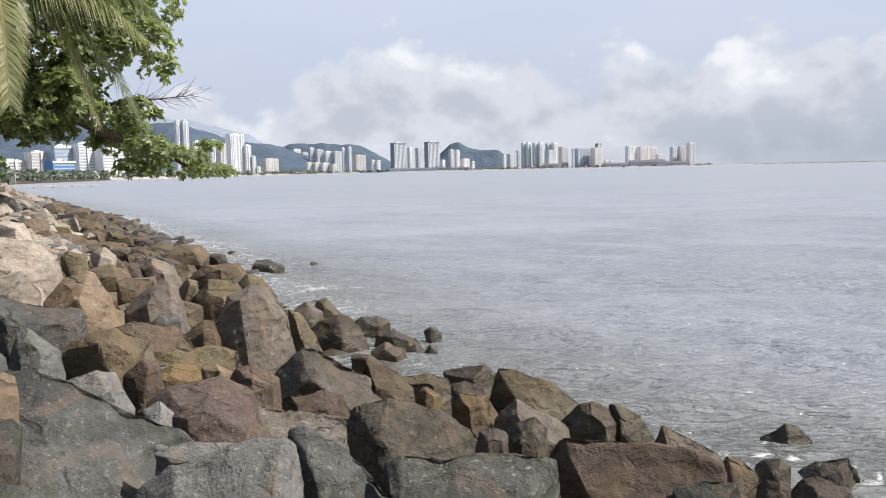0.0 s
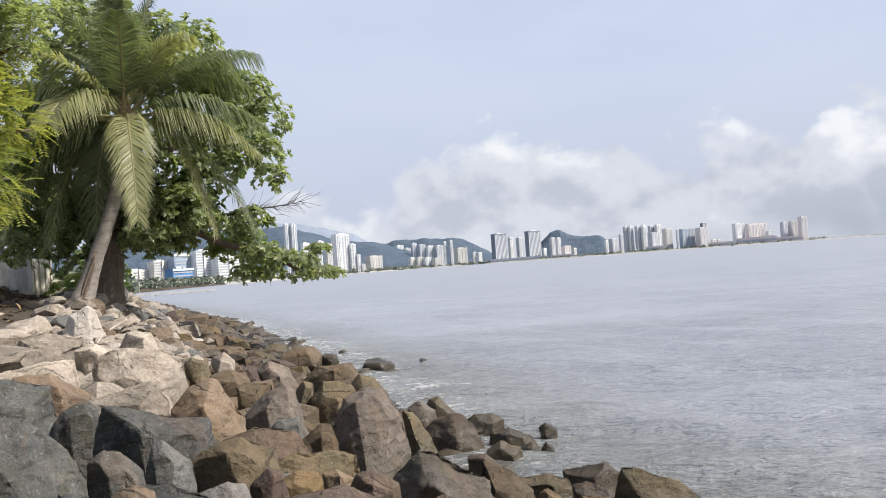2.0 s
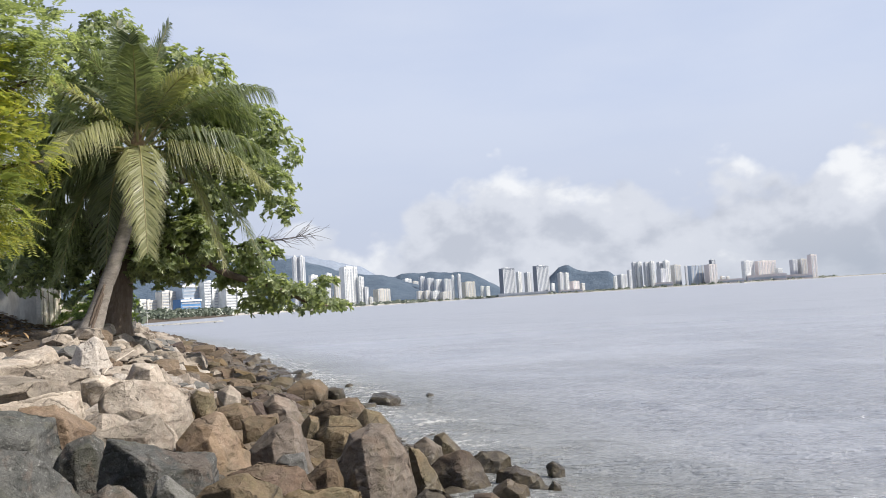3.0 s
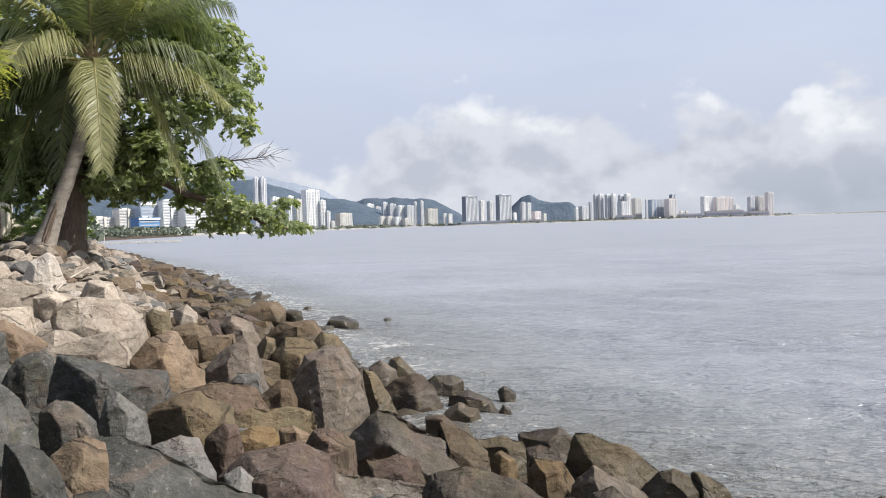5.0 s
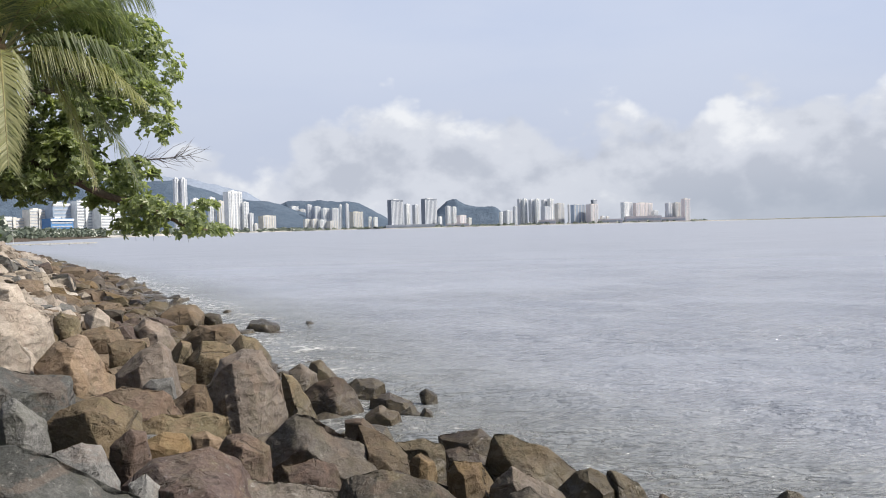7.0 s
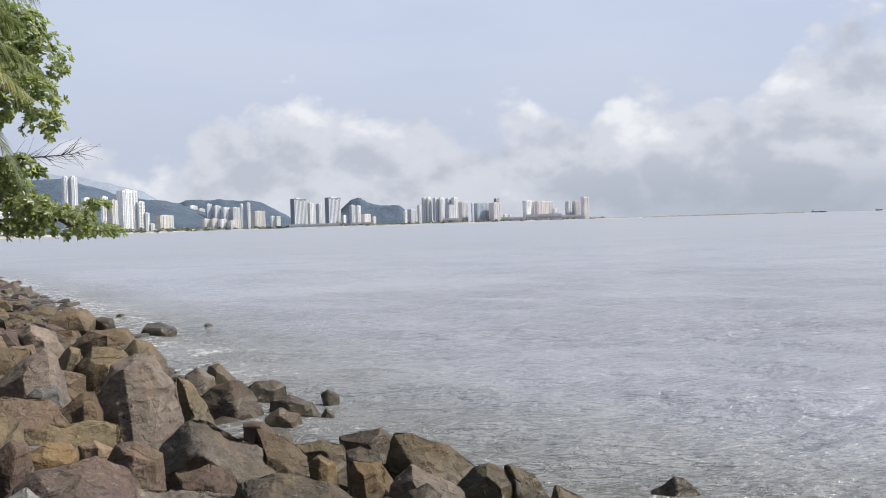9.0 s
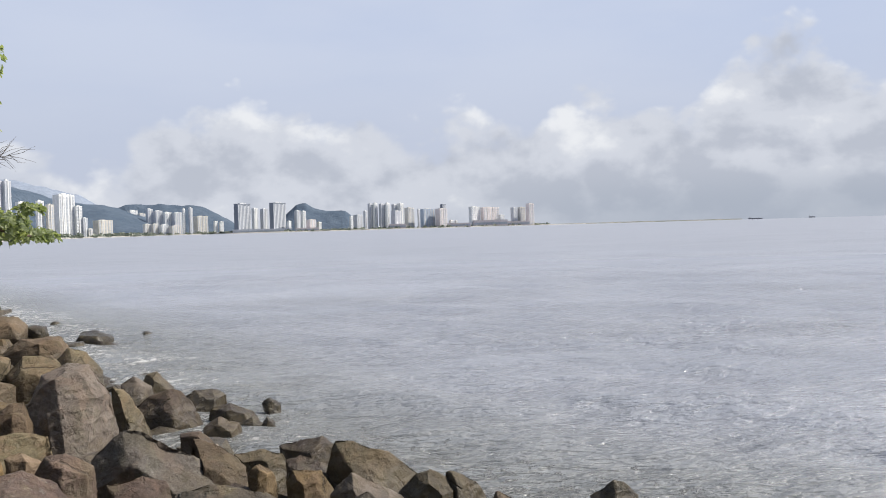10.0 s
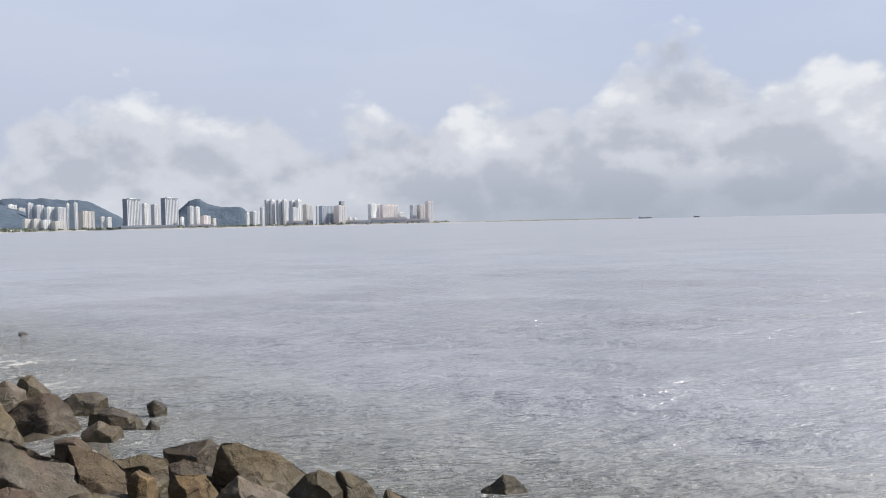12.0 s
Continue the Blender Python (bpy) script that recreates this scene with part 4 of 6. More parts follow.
stone_block(-1.36, 12.42, -0.13, 0.76, 0.39, 0.39, 7, ((121, 40, 0.27), (83, 24, 0.17), (57, 22, 0.19)), (0, 12), "T", 0.06)
stone_block(-0.91, 11.41, -0.11, 0.67, 0.34, 0.34, 5, ((102, 19, 0.17), (61, 14, 0.14), (24, 27, 0.24)), (14, 5), "M", 0.05)
stone_block(-0.85, 10.09, 0.03, 0.43, 0.27, 0.32, 5, ((128, 23, 0.17), (67, 32, 0.12), (14, 29, 0.17)), (-15, 11), "B", 0.06)
stone_block(-0.56, 10.76, -0.05, 0.33, 0.19, 0.20, 3, ((111, 27, 0.11), (54, 22, 0.07)), (22, 4), "D", 0.05)
stone_block(-0.44, 12.14, -0.04, 0.25, 0.15, 0.17, 2, ((124, 28, 0.08), (56, 16, 0.06), (-167, 21, 0.12)), (18, 16), "D", 0.04)
stone_block(-0.38, 10.66, -0.06, 0.20, 0.16, 0.23, 2, ((152, 23, 0.08), (53, 12, 0.08), (10, 11, 0.08)), (6, 13), "D", 0.04)
stone_block(2.88, 7.05, -0.08, 0.42, 0.24, 0.27, -20, ((130, 38, 0.12), (123, 42, 0.11), (83, 43, 0.13), (42, 39, 0.15), (-9, 26, 0.21), (-169, 18, 0.21)), (-30, 5), "D", 0.04)


def build_rubble():
    """The smaller stones that fill the bank between the boulders: the near ones singly, the rest as one heap."""
    rng = random.Random(12)
    kinds, coarse = [], []
    for k in range(16):
        w, d, h = rng.uniform(0.95, 1.25), rng.uniform(0.75, 1.0), rng.uniform(0.55, 0.8)
        top, peak = rng.uniform(0.4, 0.85), rng.uniform(-0.6, 0.6)
        kinds.append(boulder_mesh(w, d, h, top, peak, 900 + k, 0.12))
        coarse.append(boulder_mesh(w, d, h, top, peak, 900 + k, 0.30))
    corner = [np.array([v.co for v in me.vertices]) for me in coarse]
    sides = [np.array([p.vertices[:] for p in me.polygons]) for me in coarse]
    dressed = {}
    heap = {"v": [], "f": [], "m": []}
    count = 0
    stones = list(ROCK)
    spots = []

    def fits(x, y, r):
        for px, py, pr in PLACED:
            if abs(px - x) < 2 and (px - x) ** 2 + (py - y) ** 2 < (pr * 0.74 + r * 0.42) ** 2:
                return False
        for px, py, pr in spots[-150:]:
            if (px - x) ** 2 + (py - y) ** 2 < ((pr + r) * 0.62) ** 2:
                return False
        return True

    tries = []
    for y0, y1, reach, number in ((1.2, 9, 9, 2600), (9, 16, 10, 3200), (16, 24, 11, 3000), (24, 40, 9, 3200), (40, 64, 7, 2200), (64, 120, 6, 2400)):
        for _ in range(number):
            tries.append((rng.uniform(y0, y1), rng.uniform(-0.7, reach), rng.random()))
    tries.sort()
    ys, ds = np.array([t[0] for t in tries]), np.array([t[1] for t in tries])
    sx = np.interp(ys, SHORE[::1, 1], SHORE[::1, 0])
    slope = np.interp(ys, [0, 8, 12, 20, 40, 100], [0.75, 0.72, 0.85, 0.9, 0.88, 0.86])
    xs = sx - ds / slope
    for (y, _, u), x, d, z in zip(tries, xs, inland(xs, ys), bank(xs, ys)):
        r = (0.15 + 0.25 * u * u) * (1 + max(0, y - 14) * 0.022)
        if d < -0.6 or d > 10.2 or (d > 8.0 and y > 16.5) or (y < 2.4 and abs(x) < 1.2) or not fits(x, y, r):
            continue
        if d < 0.5:
            r *= 0.75
        spots.append((x, y, r))
        pick = rng.random()
        if d < 0.7:
            stone = "D" if pick < 0.6 else "M" if pick < 0.8 else "O"
        elif d > 4.6 + 0.5 * math.sin(y) and y > 6.5:
            stone = "P" if pick < 0.7 else "W" if pick < 0.78 else "U" if pick < 0.9 else "L"
        elif y < 6.5 and d > 3.3:
            stone = "G" if pick < 0.45 else "L" if pick < 0.65 else "K" if pick < 0.85 else "C"
        else:
            stone = "BBOOMMTTUCYR"[int(pick * 12)]
        size = r * 2.15
        m = Matrix.LocRotScale((x, y, z - 0.04 * size), Euler((rng.uniform(-0.4, 0.4), rng.uniform(-0.4, 0.4), rng.uniform(0, 6.28))),
                               (size * rng.uniform(0.95, 1.5), size * rng.uniform(0.9, 1.25), size * rng.uniform(0.55, 0.95)))
        k = rng.randrange(16)
        if y < 14.5 and count < 290:
            if (k, stone) not in dressed:
                me = kinds[k].copy()
                me.materials.append(ROCK[stone][0])
                dressed[k, stone] = me
            where = "at the water's edge" if d < 0.7 else "wedged between boulders on the bank"
            ob = thing("stone", "small " + ROCK[stone][1].replace("boulder", "stone").replace(" rock", " stone") + " " + where, "stone", "stones between the boulders", me=dressed[k, stone])
            ob.matrix_world = m
            count += 1
        else:
            src = coarse[k]
            o = len(heap["v"])
            heap["v"].extend((corner[k] @ np.array(m.to_3x3()).T + np.array(m.translation)).tolist())
            heap["f"].extend((sides[k] + o).tolist())
            heap["m"].extend([stones.index(stone)] * len(src.polygons))
    me = mesh_of("rubble", heap["v"], heap["f"], [ROCK[s][0] for s in stones])
    me.polygons.foreach_set("material_index", heap["m"])
    thing("rubble", "heaped beige and brown stones along the shore bank", "rubble", kind="stuff", me=me)


build_rubble()


# ---- coconut palm ----
def frond_mesh(root, mid, tip, mat, seed, length=0.9, pairs=165):
    rng = random.Random(seed)
    line = curve(root, mid, tip, 25)
    rv, rf = tube(line, [0.035 * (1 - i / 25) + 0.005 for i in range(25)], 5)
    verts, faces, mats = list(rv), list(rf), [1] * len(rf)
    whole = (Vector(tip) - Vector(root)).normalized()
    flat = whole.cross(Vector((0, 0, 1)))
    flat = flat.normalized() if flat.length > 0.15 else Vector((1, 0, 0))
    for k in range(pairs):
        u = 0.16 + 0.83 * k / pairs
        f = u * 24
        i = min(int(f), 23)
        p = line[i].lerp(line[i + 1], f - i)
        t = (line[i + 1] - line[i]).normalized()
        across = t.cross(Vector((0, 0, 1)))
        across = across.normalized() if across.length > 0.25 else flat
        if across.dot(flat) < 0:
            across = -across
        up = across.cross(t)
        if up.z < 0:
            up = -up
        size = length * (0.45 + 0.75 * math.sin(math.pi * min(1, 0.12 + u * 0.86))) * rng.uniform(0.85, 1.1)
        for side in (-1, 1):
            out = (across * side * 0.95 + t * (0.5 + 0.5 * u) + up * rng.uniform(-0.1, 0.3) + Vector((rng.gauss(0, 0.05), rng.gauss(0, 0.05), rng.gauss(0, 0.05)))).normalized()
            a = p + out * size * 0.5 - Vector((0, 0, 0.05)) * size
            b = p + out * size * 0.96 - Vector((0, 0, rng.uniform(0.15, 0.5) + (0.2 if t.z > 0.2 else 0.55) * (1 - abs(t.z)))) * size
            wide = (t - out * t.dot(out)).normalized() * 0.0145
            o = len(verts)
            verts += [p - wide * 0.7, p + wide * 0.7, a + wide, a - wide, b]
            faces += [(o, o + 1, o + 2, o + 3), (o + 3, o + 2, o + 4)]
            mats += [0, 0]
    me = mesh_of("frond", verts, faces, [mat, RACHIS])
    me.polygons.foreach_set("material_index", mats)
    return me


def build_palm():
    foot = Vector((-13.0, 20.1, 1.95))
    palm = thing("palm_tree", "leaning coconut palm with drooping fronds on the stony bank", "palm tree", at=foot)
    line = [(0, 0, -0.3), (0.03, 0.02, 0.05), (0.12, 0.08, 0.4), (0.29, 0.19, 0.99), (0.63, 0.40, 2.05), (0.93, 0.58, 3.1), (1.15, 0.71, 4.2), (1.27, 0.77, 5.2)]
    pts = []
    for i in range(len(line) - 1):
        for k in range(9):
            pts.append(Vector(line[i]).lerp(Vector(line[i + 1]), k / 9))
    pts.append(Vector(line[-1]))
    n = len(pts)
    radii = []
    for i, p in enumerate(pts):
        r = 0.205 + 0.34 * math.exp(-max(0, p.z + 0.05) / 0.42) - 0.05 * p.z / 5.2
        radii.append(r * (1 + 0.035 * (i % 2)))
    v, f = tube(pts, radii, 18)
    v = [p + Vector((noise.noise(p * 3), noise.noise(p * 3 + Vector((9, 0, 0))), 0)) * 0.035 for p in v]
    part("trunk", mesh_of("trunk", v, f, PALM_BARK, True), palm, "grey ringed palm trunk with a flared foot")
    scars = []
    for k, (a, lo, hi) in enumerate(((-1.25, 0.45, 1.6), (-0.95, 0.25, 1.35))):
        row = []
        for i in range(10):
            z = lo + (hi - lo) * i / 9
            j = min(range(n), key=lambda q: abs(pts[q].z - z))
            row.append(pts[j] + Vector((math.cos(a), math.sin(a), 0)) * (radii[j] - 0.02))
        scars.append(tube(row, [0.03 + 0.02 * math.sin(i * 0.33) for i in range(10)], 6))
    part("scar", mesh_of("scar", *joined(scars), BARK, True), palm, "dark hollow scar in the trunk")
    hub = Vector((1.28, 0.78, 5.25))
    v, f = tube([hub + Vector((0, 0, -0.5)), hub + Vector((0, 0, -0.15)), hub + Vector((0, 0, 0.25)), hub + Vector((0, 0, 0.6))], [0.17, 0.27, 0.2, 0.05], 12)
    part("crown_shaft", mesh_of("crown_shaft", v, f, DRY, True), palm, "brown fibrous crown shaft")
    side, away = Vector((0.886, 0.464, 0)), Vector((-0.464, 0.886, 0))

    def frond(right, up, back, bend_right, bend_up, mat, pale="", length=0.92):
        tip = hub + side * right + away * back + Vector((0, 0, up))
        mid = hub + side * bend_right + away * back * 0.55 + Vector((0, 0, bend_up))
        part("frond", frond_mesh(hub, mid, tip, mat, int(abs(right * 91 + up * 37 + back * 13)) + 5, length), palm, pale)

    frond(-0.45, 3.9, 0.5, -0.25, 2.0, PALM_LEAF, "", 0.8)
    frond(0.95, 3.6, -0.3, 0.3, 2.1, PALM_LEAF, "", 0.8)
    frond(-0.1, 3.0, -1.0, -0.05, 2.0, PALM_LEAF)
    frond(-1.5, 3.0, -0.4, -0.5, 2.0, PALM_LEAF)
    frond(3.6, 1.7, -0.5, 1.5, 2.1, PALM_LEAF)
    frond(3.75, -0.5, -0.9, 2.0, 1.2, PALM_LEAF)
    frond(-3.7, -2.2, -0.6, -2.1, 0.6, PALM_LEAF)
    frond(-3.9, 0.2, -0.4, -1.9, 1.5, PALM_LEAF)
    frond(0.05, 2.2, -2.6, 0.05, 2.1, PALM_LEAF)
    frond(1.35, 2.95, 0.9, 0.55, 2.0, PALM_LEAF)
    frond(3.45, 1.0, 0.7, 1.9, 2.2, PALM_LEAF)
    frond(1.7, 2.0, -1.3, 0.7, 1.9, PALM_PALE, "pale yellow-green palm frond")
    frond(3.4, -1.25, -1.2, 2.2, 0.55, PALM_PALE, "pale yellow-green palm frond")
    frond(3.2, -3.35, -0.9, 2.0, 0.1, PALM_LEAF)
    frond(2.15, -3.45, -1.0, 1.5, 0.3, PALM_PALE, "pale yellow-green palm frond", 0.5)
    frond(0.2, -3.05, -2.0, 0.1, 0.6, PALM_PALE, "pale drooping palm frond", 0.72)
    frond(-3.1, -3.2, -0.8, -1.9, 0.2, PALM_LEAF)
    frond(-2.2, -3.5, 0.6, -1.4, 0.2, PALM_LEAF)
    frond(-3.6, -1.2, 0.5, -1.8, 0.6, PALM_LEAF)
    frond(-1.7, -0.55, -2.4, -1.3, 1.1, PALM_PALE, "pale yellow-green palm frond")
    frond(-2.85, 2.0, -0.6, -1.2, 1.7, PALM_PALE, "pale yellow-green palm frond")
    frond(-1.6, 2.3, 1.6, -0.8, 1.9, PALM_LEAF)
    frond(1.9, 0.6, 2.8, 1.2, 1.8, PALM_LEAF)
    frond(-2.0, 0.3, 2.7, -1.2, 1.6, PALM_LEAF)
    frond(-1.0, -3.1, 1.0, -0.8, 0.3, PALM_LEAF)
    frond(-3.3, 0.9, 1.2, -1.7, 1.7, PALM_LEAF)
    frond(2.9, 2.1, 1.6, 1.3, 2.1, PALM_LEAF)
    frond(-2.9, -2.3, 1.5, -1.8, 0.5, PALM_LEAF)
    for a, z in ((0.3, -0.3), (1.4, -0.42), (2.6, -0.3), (3.9, -0.45), (5.0, -0.33), (5.8, -0.5)):
        bm = bmesh.new()
        bmesh.ops.create_icosphere(bm, subdivisions=2, radius=0.11, matrix=Matrix.LocRotScale(hub + Vector((math.cos(a) * 0.3, math.sin(a) * 0.3, z)), Euler((0.4, a, 0)), (0.9, 0.9, 1.25)))
        me = bpy.data.meshes.new("coconut")
        for q in bm.faces:
            q.smooth = True
        bm.to_mesh(me)
        me.materials.append(HUSK)
        part("coconut", me, palm, "brown ripening coconut")


build_palm()


# ---- broadleaf trees ----
def leaf_verts(p, way, up, size, wide):
    """A folded, pointed leaf with its stalk at p."""
    across = way.cross(up).normalized()
    top = across.cross(way)
    a, b = p + way * size * 0.35, p + way * size * 0.72
    fold = top * size * 0.07
    return [p, a + across * wide * 0.46 + fold, b + across * wide * 0.46 + fold, p + way * size - top * size * 0.10,
            b - across * wide * 0.46 + fold, a - across * wide * 0.46 + fold], [(0, 3, 2, 1), (0, 5, 4, 3)]


def clump(tree, x, y, z, rx, rz, mat, seed, size=0.19, density=70.0, leaves=7, ratio=0.5):
    """A rounded bough of leaf rosettes, hollow and ragged, as a part of its tree."""
    rng = random.Random(seed)
    verts, faces = [], []
    c = Vector((x, y, z)) - tree.location
    count = int(density * (rx * rz * 1.4 + rx * rx) + 10)
    for _ in range(count):
        d = Vector((rng.gauss(0, 1), rng.gauss(0, 1), rng.gauss(0, 1))).normalized()
        if d.z < -0.45 and rng.random() < 0.6:
            d.z = -d.z
        r = rng.uniform(0.5, 1.0) ** 0.6 * (1 + 0.38 * noise.noise(d * 1.9 + Vector((seed, 0, 0))))
        p = c + Vector((d.x * rx * r, d.y * rx * r, d.z * rz * r))
        axis = (d + Vector((0, 0, 0.55)) + Vector((rng.gauss(0, 0.3), rng.gauss(0, 0.3), rng.gauss(0, 0.3)))).normalized()
        one = axis.orthogonal().normalized()
        two = axis.cross(one)
        turn = rng.uniform(0, 6.28)
        for k in range(leaves):
            a = turn + k * 2.4
            way = (one * math.cos(a) + two * math.sin(a) + axis * rng.uniform(0.05, 0.75)).normalized()
            s = size * rng.uniform(0.65, 1.2)
            v, f = leaf_verts(p, way, axis, s, s * ratio)
            o = len(verts)
            verts += v
            faces += [tuple(i + o for i in q) for q in f]
    tagged(part("bough", mesh_of("bough", verts, faces, mat), tree), kind="stuff")


def limb(tree, points, r0, r1, mat=BARK, name="limb", label=""):
    pts = [Vector(p) - tree.location for p in points]
    fine = []
    for i in range(len(pts) - 1):
        for k in range(5):
            q = pts[i].lerp(pts[i + 1], k / 5)
            fine.append(q + Vector((noise.noise(q), noise.noise(q + Vector((5, 5, 5))), noise.noise(q + Vector((9, 1, 3))))) * min(0.12, r0 * 0.6))
    fine.append(pts[-1])
    n = len(fine)
    v, f = tube(fine, [r0 + (r1 - r0) * i / (n - 1) for i in range(n)], 9 if r0 > 0.05 else 5)
    part(name, mesh_of(name, v, f, mat, True), tree, label)


def build_tree():
    tree = thing("broadleaf_tree", "large spreading broadleaf tree leaning over the sea", "tree", at=(-14.0, 23.0, 1.95))
    limb(tree, ((-14.0, 23.0, 1.7), (-14.02, 23.0, 2.4), (-13.95, 23.04, 3.3), (-13.78, 23.15, 4.4), (-13.64, 23.24, 5.5)), 0.72, 0.42, name="trunk", label="thick dark tree trunk")
    top = (-13.64, 23.24, 5.4)
    limb(tree, (top, (-12.55, 23.85, 4.7), (-11.03, 24.59, 3.95), (-9.42, 25.0, 3.2), (-7.9, 25.5, 2.6)), 0.22, 0.03)
    limb(tree, (top, (-12.0, 24.1, 6.9), (-10.2, 24.95, 7.8)), 0.24, 0.05)
    limb(tree, (top, (-13.1, 23.5, 8.7), (-12.6, 23.6, 10.2)), 0.26, 0.05)
    limb(tree, (top, (-14.5, 22.9, 7.9), (-14.6, 23.5, 11.0)), 0.24, 0.05)
    limb(tree, (top, (-15.3, 23.0, 5.9), (-16.4, 22.9, 5.4)), 0.2, 0.05)
    limb(tree, ((-12.0, 24.1, 6.9), (-11.3, 24.6, 8.4), (-11.7, 25.4, 10.2)), 0.12, 0.03)
    limb(tree, ((-12.1, 24.08, 4.45), (-10.67, 24.75, 4.65), (-9.84, 25.09, 4.78), (-8.38, 25.62, 4.98)), 0.06, 0.008, TWIG, "bare_branch", "leafless grey branch")
    limb(tree, ((-11.0, 24.6, 4.6), (-9.9, 25.0, 4.35), (-9.3, 25.2, 4.3)), 0.04, 0.008, TWIG, "bare_branch", "leafless grey branch")
    limb(tree, ((-12.0, 24.1, 6.4), (-10.93, 24.63, 6.03), (-10.26, 24.92, 6.1)), 0.05, 0.01, TWIG, "bare_branch", "leafless grey branch")
    rng = random.Random(8)
    start, end = Vector((-10.67, 24.75, 4.65)), Vector((-8.38, 25.62, 4.98))
    for k in range(44):
        p = start.lerp(end, rng.random())
        q = p + Vector((rng.uniform(0.2, 0.8), rng.uniform(0.0, 0.5), rng.uniform(-0.55, 0.65)))
        limb(tree, (p, p.lerp(q, 0.5) + Vector((0, 0, rng.uniform(-0.1, 0.1))), q), 0.009, 0.003, TWIG, "twig")
    seeds = iter(range(100, 200))

    def b(x, y, z, rx, rz):
        clump(tree, x, y, z, rx, rz, LEAF, next(seeds))

    b(-14.55, 24.24, 11.71, 1.17, 0.85)
    b(-14.46, 22.77, 10.54, 0.91, 0.91)
    b(-11.81, 25.80, 10.49, 0.96, 0.85)
    b(-11.72, 22.86, 10.08, 0.87, 0.67)
    b(-10.27, 25.26, 8.57, 1.23, 0.92)
    b(-10.64, 24.36, 8.89, 1.00, 0.80)
    b(-9.85, 26.06, 7.81, 1.04, 0.83)
    b(-9.07, 24.34, 6.38, 0.68, 0.68)
    b(-9.67, 26.35, 5.90, 0.59, 0.46)
    b(-10.27, 25.06, 7.13, 0.81, 0.61)
    b(-11.33, 25.78, 8.10, 1.27, 1.05)
    b(-11.87, 24.11, 8.78, 1.21, 1.21)
    b(-12.97, 23.38, 9.64, 1.40, 1.20)
    b(-14.96, 23.44, 9.33, 1.25, 1.25)
    b(-14.90, 24.17, 7.99, 1.70, 1.49)
    b(-14.76, 22.07, 6.44, 1.19, 1.19)
    b(-15.82, 23.52, 5.08, 1.49, 1.27)
    b(-16.52, 22.88, 5.45, 1.27, 1.27)
    b(-15.36, 20.95, 3.93, 0.97, 0.55)
    b(-14.86, 22.87, 3.92, 1.02, 0.82)
    b(-13.42, 24.07, 4.92, 1.24, 1.03)
    b(-12.87, 25.18, 4.28, 0.95, 0.95)
    b(-12.95, 24.26, 3.95, 0.82, 0.45)
    b(-11.29, 23.25, 4.71, 0.97, 0.77)
    b(-10.59, 24.77, 6.20, 0.81, 0.50)
    b(-11.26, 24.46, 5.50, 0.81, 0.61)
    b(-10.02, 25.02, 4.52, 0.71, 0.36)
    b(-10.92, 26.14, 4.00, 0.96, 0.45)
    b(-9.43, 24.77, 3.23, 0.89, 0.44)
    b(-8.49, 24.71, 2.90, 0.88, 0.43)
    b(-7.93, 25.83, 2.57, 0.67, 0.22)
    b(-10.11, 25.44, 2.78, 0.78, 0.37)
    b(-11.17, 25.97, 3.60, 0.74, 0.42)
    b(-9.54, 25.47, 4.32, 0.20, 0.20)
    b(-7.83, 25.06, 3.32, 0.39, 0.16)
    b(-16.04, 23.23, 4.45, 1.06, 0.68)
    b(-16.13, 21.54, 4.66, 0.91, 0.81)
    b(-15.07, 22.97, 4.81, 0.93, 0.82)
    b(-13.47, 23.25, 4.09, 0.91, 0.60)
    b(-12.39, 22.97, 4.12, 0.78, 0.50)
    b(-12.32, 24.61, 3.98, 0.72, 0.40)
    b(-14.40, 23.73, 4.80, 0.94, 0.83)
    b(-15.19, 21.12, 6.37, 0.97, 0.97)
    b(-15.25, 22.06, 7.85, 1.00, 1.00)
    b(-11.30, 24.01, 6.09, 0.70, 0.60)
    b(-10.83, 23.59, 4.34, 0.58, 0.43)
    b(-12.51, 22.92, 6.34, 0.98, 0.98)
    b(-12.0, 24.3, 5.25, 0.9, 0.8)
    b(-12.7, 23.6, 5.1, 1.0, 0.9)
    b(-11.6, 24.6, 4.75, 0.85, 0.6)
    b(-11.1, 24.9, 6.7, 0.85, 0.65)
    b(-13.2, 22.7, 5.7, 1.0, 0.9)
    b(-12.2, 24.9, 7.4, 1.1, 0.9)
    # hanging sprays under the low limb
    for k in range(4):
        p = Vector((-10.1 + k * 0.55, 25.2, 2.72 - 0.05 * k))
        limb(tree, (p, p + Vector((0.03, 0, -0.2)), p + Vector((0.05, 0, -rng.uniform(0.2, 0.42)))), 0.008, 0.003, TWIG, "twig")


